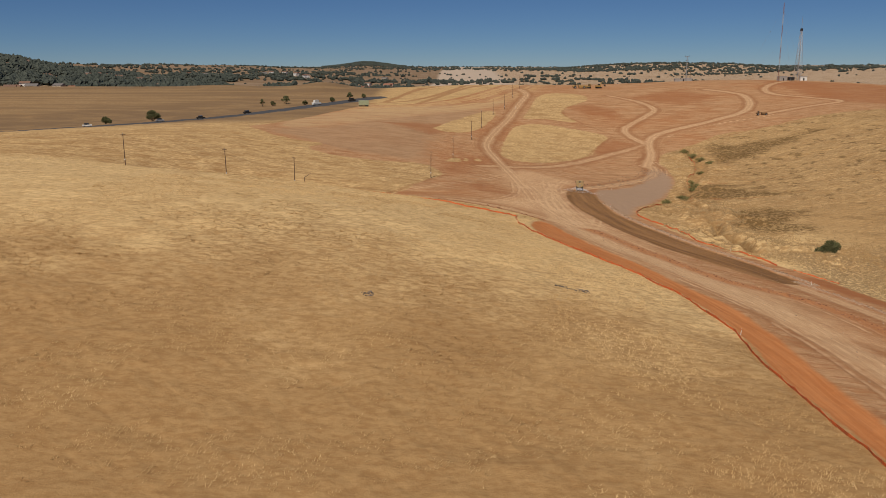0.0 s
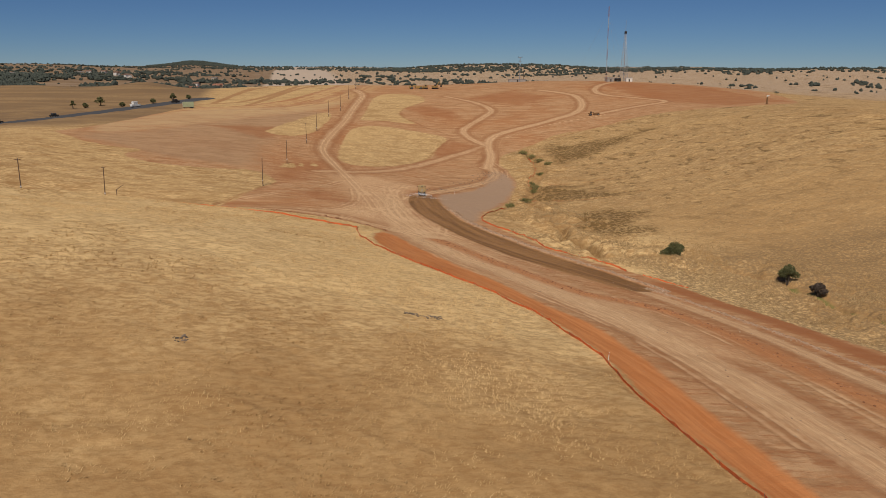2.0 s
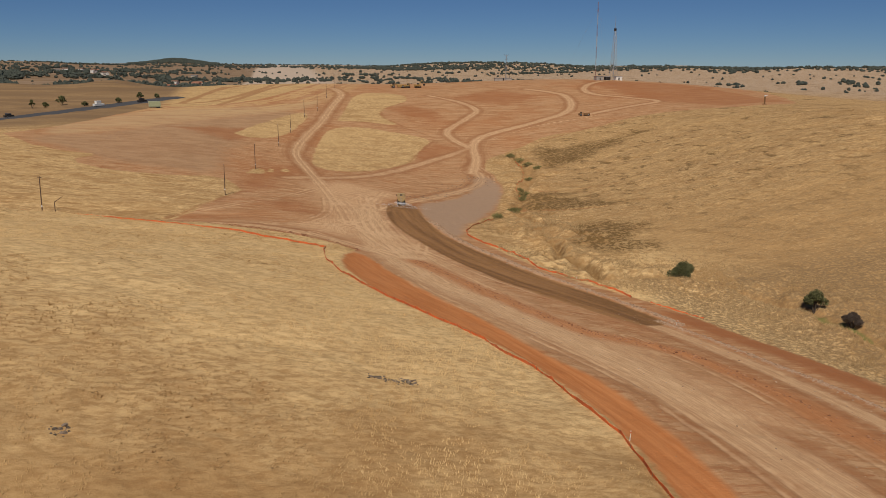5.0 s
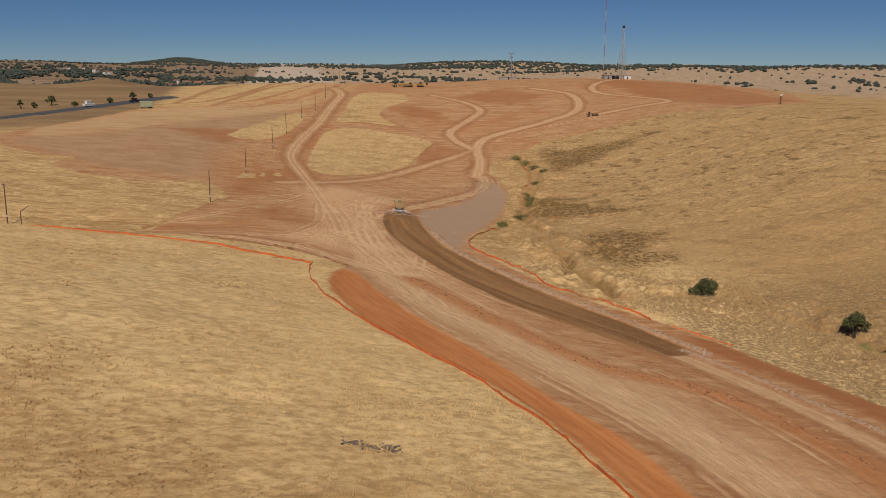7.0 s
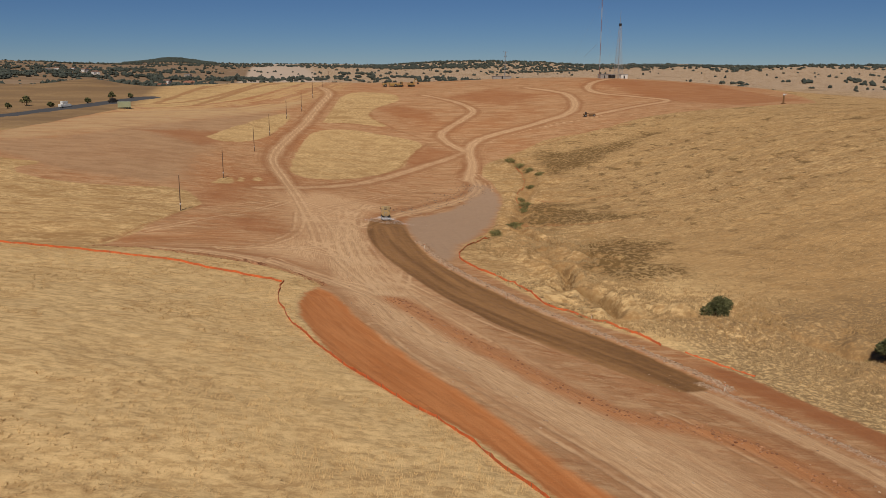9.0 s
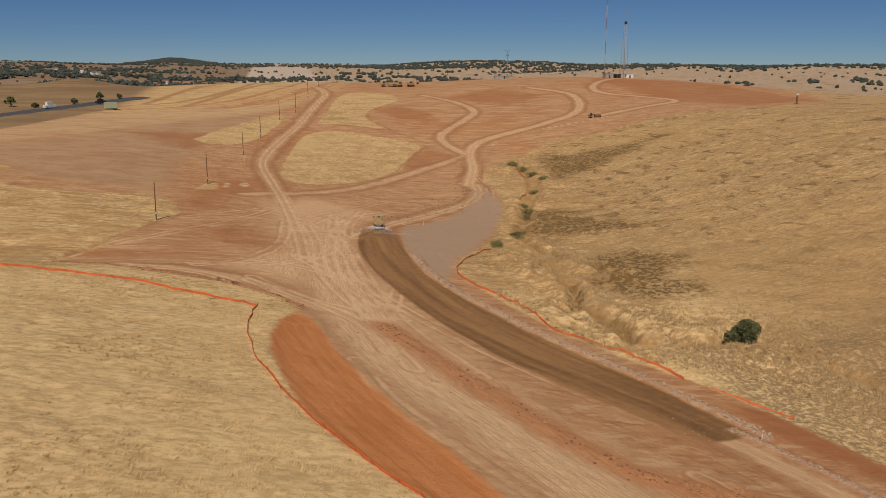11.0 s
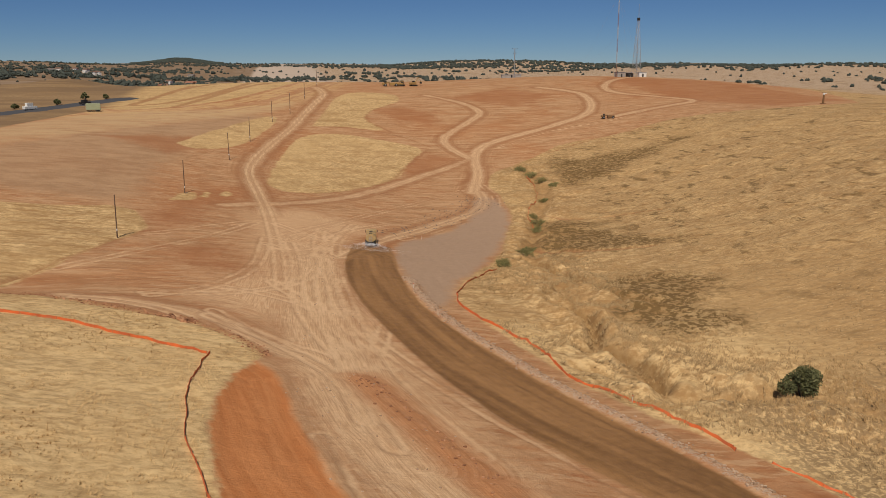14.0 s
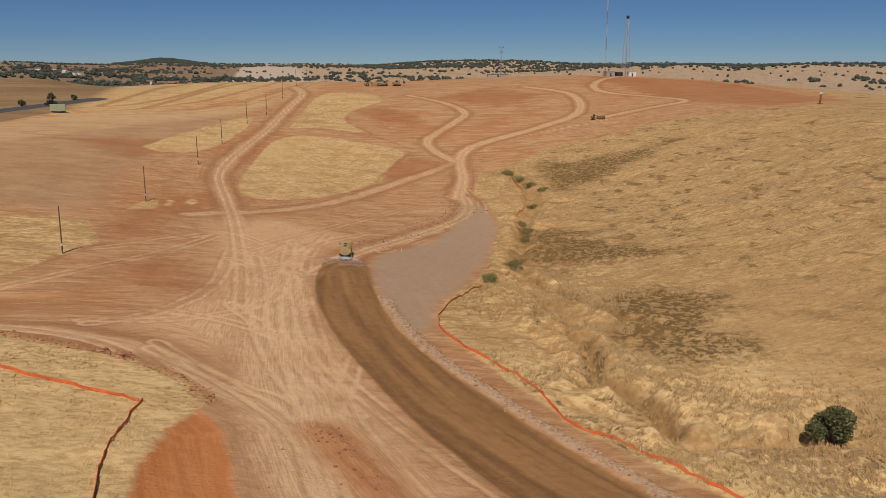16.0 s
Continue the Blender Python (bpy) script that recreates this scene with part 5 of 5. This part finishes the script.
# ---- survey stakes ----
M_FLAG = plain("white_stake", (0.75, 0.72, 0.62), 0.8)


def stake():
    ob = thing("survey_stake", 0, 0, 0, label="short pale survey stake with an orange ribbon", category="stake", group="survey stakes")
    bm = bmesh.new()
    box(bm, -0.04, -0.02, -0.2, 0.04, 0.02, 1.1)
    part("lath", bm, M_FLAG, ob)
    bm = bmesh.new()
    box(bm, -0.07, -0.05, 0.85, 0.07, 0.05, 1.0)
    part("ribbon", bm, M_NET, ob)
    return ob


first_stake = stake()
for k, (x, y) in enumerate(((39.9, 113.5), (33.6, 509.7), (47.9, 262), (69.2, 209), (74.5, 172), (58, 316))):
    m = pose(x, y, height(x, y), 3 * math.sin(k), 4 * math.cos(k), 37 * k)
    if k == 0:
        first_stake.matrix_basis = m
    else:
        copy_thing(first_stake, m)


# ---- stones ----
def stones(name, spots, material, label, seed):
    """Angular stones joined into one mesh, at (x, y, size)."""
    rng, verts, faces = random.Random(seed), [], []
    zs = land(np.array([s[0] for s in spots]), np.array([s[1] for s in spots]))
    for (x, y, s), z in zip(spots, zs):
        k, turn = len(verts), rng.uniform(0, 6.28)
        for lev, (rr, hh) in enumerate(((1.0, -0.2), (0.85, 0.45))):
            for i in range(5):
                a = turn + 1.2566 * i + 0.4 * lev
                q = s * rr * rng.uniform(0.6, 1.2)
                verts.append((x + q * math.cos(a), y + q * math.sin(a) * 0.8, float(z) + s * hh * rng.uniform(0.7, 1.3)))
        verts.append((x, y, float(z) + s * rng.uniform(0.55, 0.85)))
        faces += [(k + i, k + (i + 1) % 5, k + 5 + (i + 1) % 5, k + 5 + i) for i in range(5)] + [(k + 5 + i, k + 5 + (i + 1) % 5, k + 10) for i in range(5)]
    me = bpy.data.meshes.new(name)
    me.from_pydata(verts, [], faces)
    me.materials.append(material)
    return tagged(new(name, me), label, "stones", kind="stuff")


def rubble(name, dark, light):
    n = Nodes(name)
    geo = n.add("ShaderNodeNewGeometry")
    return n.done(n.mix(geo.outputs["Random Per Island"], dark, light), 0.9, spec=0.2)


def along_line(line, count, spread, size, seed):
    rng, p = random.Random(seed), densify(line)
    out = []
    for _ in range(count):
        k = rng.randrange(len(p) - 1)
        f = rng.random()
        x, y = p[k][0] * (1 - f) + p[k + 1][0] * f, p[k][1] * (1 - f) + p[k + 1][1] * f
        out.append((x + rng.gauss(0, spread), y + rng.gauss(0, spread), size * rng.uniform(0.4, 1.3) ** 2))
    return out


M_STONE = rubble("pale_stone", (0.27, 0.17, 0.10), (0.52, 0.37, 0.25))
M_CLOD = rubble("earth_clods", (0.22, 0.10, 0.05), (0.48, 0.25, 0.13))
M_GREY = rubble("grey_stone", (0.09, 0.07, 0.05), (0.26, 0.20, 0.15))
stones("berm_gravel", along_line([(x + 1.6, y) for x, y in WET_E[2:]], 1500, 0.7, 0.17, 1) + along_line(GRAVEL_E, 500, 0.5, 0.15, 2), M_STONE, "pale gravel heaped along the road edge", 1)
stones("windrow_clods", along_line(WINDROW, 800, 1.2, 0.17, 3), M_CLOD, "red earth clods along a graded windrow", 2)
stones("margin_clods", along_line(MARGIN_W, 420, 0.6, 0.18, 4) + along_line([(7, 234), (11, 232.5)], 60, 0.5, 0.4, 5), M_CLOD, "brown clods pushed up along the grass edge", 3)
stones("field_stones", along_line([(15.6, 125.6), (19.6, 124.6)], 130, 0.4, 0.17, 6) + along_line([(-13.6, 111.6), (-12.2, 111.4)], 40, 0.4, 0.16, 7), M_GREY, "grey stones showing through dry grass", 4)
stones("pad_rubble", along_line([(66, 345), (80, 366), (88, 380)], 450, 4.0, 0.17, 8) + along_line([(50, 322), (66, 340)], 160, 2.5, 0.16, 9), M_GREY, "grey rubble on the upper pad", 5)
stones("road_pebbles", along_line(ROAD_MAIN, 450, 4.0, 0.11, 10) + along_line(ROAD_E[5:], 200, 3.0, 0.12, 11), M_STONE, "loose pebbles scattered over the haul road", 6)


# ---- standing dry grass ----
def tufts(name, count, x0, x1, y0, y1, tall, wide, seed, label, where, straw=None):
    """Lodged straw: thin blades in small tufts, all leaning one way, joined into one mesh."""
    rng = np.random.RandomState(seed)
    x, y = rng.uniform(x0, x1, count), rng.uniform(y0, y1, count)
    f = fields(x, y)
    keep = where(f, x, y, rng)
    x, y = x[keep], y[keep]
    z = land(x, y, {k: v[keep] for k, v in f.items()})
    n, blades = len(x), 4
    v = np.empty((n, blades, 3, 3), np.float32)
    lean = 0.9 + 0.5 * vnoise(x / 14, y / 14, 90)
    course = 0.5 + 1.3 * vnoise(x / 20, y / 20, 91)
    for b in range(blades):
        a = course + rng.normal(0, 0.7, n)
        h, w = tall * rng.uniform(0.55, 1.25, n), wide * rng.uniform(0.5, 1.2, n)
        bx, by = x + rng.normal(0, 0.16, n), y + rng.normal(0, 0.16, n)
        px, py = np.cos(a + 1.57) * w, np.sin(a + 1.57) * w
        v[:, b, 0] = np.stack([bx - px, by - py, z - 0.06], -1)
        v[:, b, 1] = np.stack([bx + px, by + py, z - 0.06], -1)
        v[:, b, 2] = np.stack([bx + np.cos(a) * h * lean, by + np.sin(a) * h * lean, z + h * 0.75], -1)
    me = sheet(name, v.reshape(-1, 3), np.empty((0, 4), np.int32), np.arange(n * blades * 3, dtype=np.int32).reshape(-1, 3))
    me.materials.append(straw or M_STRAW)
    return tagged(new(name, me), label, "grass", kind="stuff")


def straw_material(name="standing_straw", dark=(0.46, 0.295, 0.125), light=(0.66, 0.46, 0.225)):
    n = Nodes(name)
    geo = n.add("ShaderNodeNewGeometry")
    big = n.noise(geo.outputs["Position"], 0.06, 4)
    tone = n.mix(geo.outputs["Random Per Island"], dark, light)
    return n.done(n.mix(n.math("MULTIPLY", n.step(big, 0.42, 0.62), 0.6), tone, (0.42, 0.25, 0.10)), 0.8, spec=0.15)


M_STRAW, M_BANKSTRAW = straw_material(), straw_material("bank_straw", (0.25, 0.16, 0.072), (0.46, 0.315, 0.155))
patch = lambda x, y: fbm(x / 11, y / 8, 70, 3) + 0.5 * fbm(x / 2.4, y / 1.8, 71, 2)
tufts("hill_grass", 52000, -75, 45, 66, 245, 0.28, 0.05, 1, "lodged golden dry grass on the near hill", lambda f, x, y, r: (f["dirt"] < -0.5) & (patch(x, y) > -0.15))
tufts("bank_grass", 46000, 58, 135, 120, 300, 0.55, 0.075, 2, "coarse pale dry grass on the banks of the wash", lambda f, x, y, r: (f["dirt"] < -0.4) & (f["olive"] < 0) & (np.abs(f["wash"]) < 15 + 5 * r.normal(size=len(x))) & (patch(x, y) > -0.2), M_BANKSTRAW)
tufts("slope_grass", 24000, 85, 260, 230, 450, 0.45, 0.08, 3, "dry golden grass on the opposite slope", lambda f, x, y, r: (f["dirt"] < -0.5) & (f["olive"] < 1) & (patch(x * 0.6, y) > 0.05), M_BANKSTRAW)
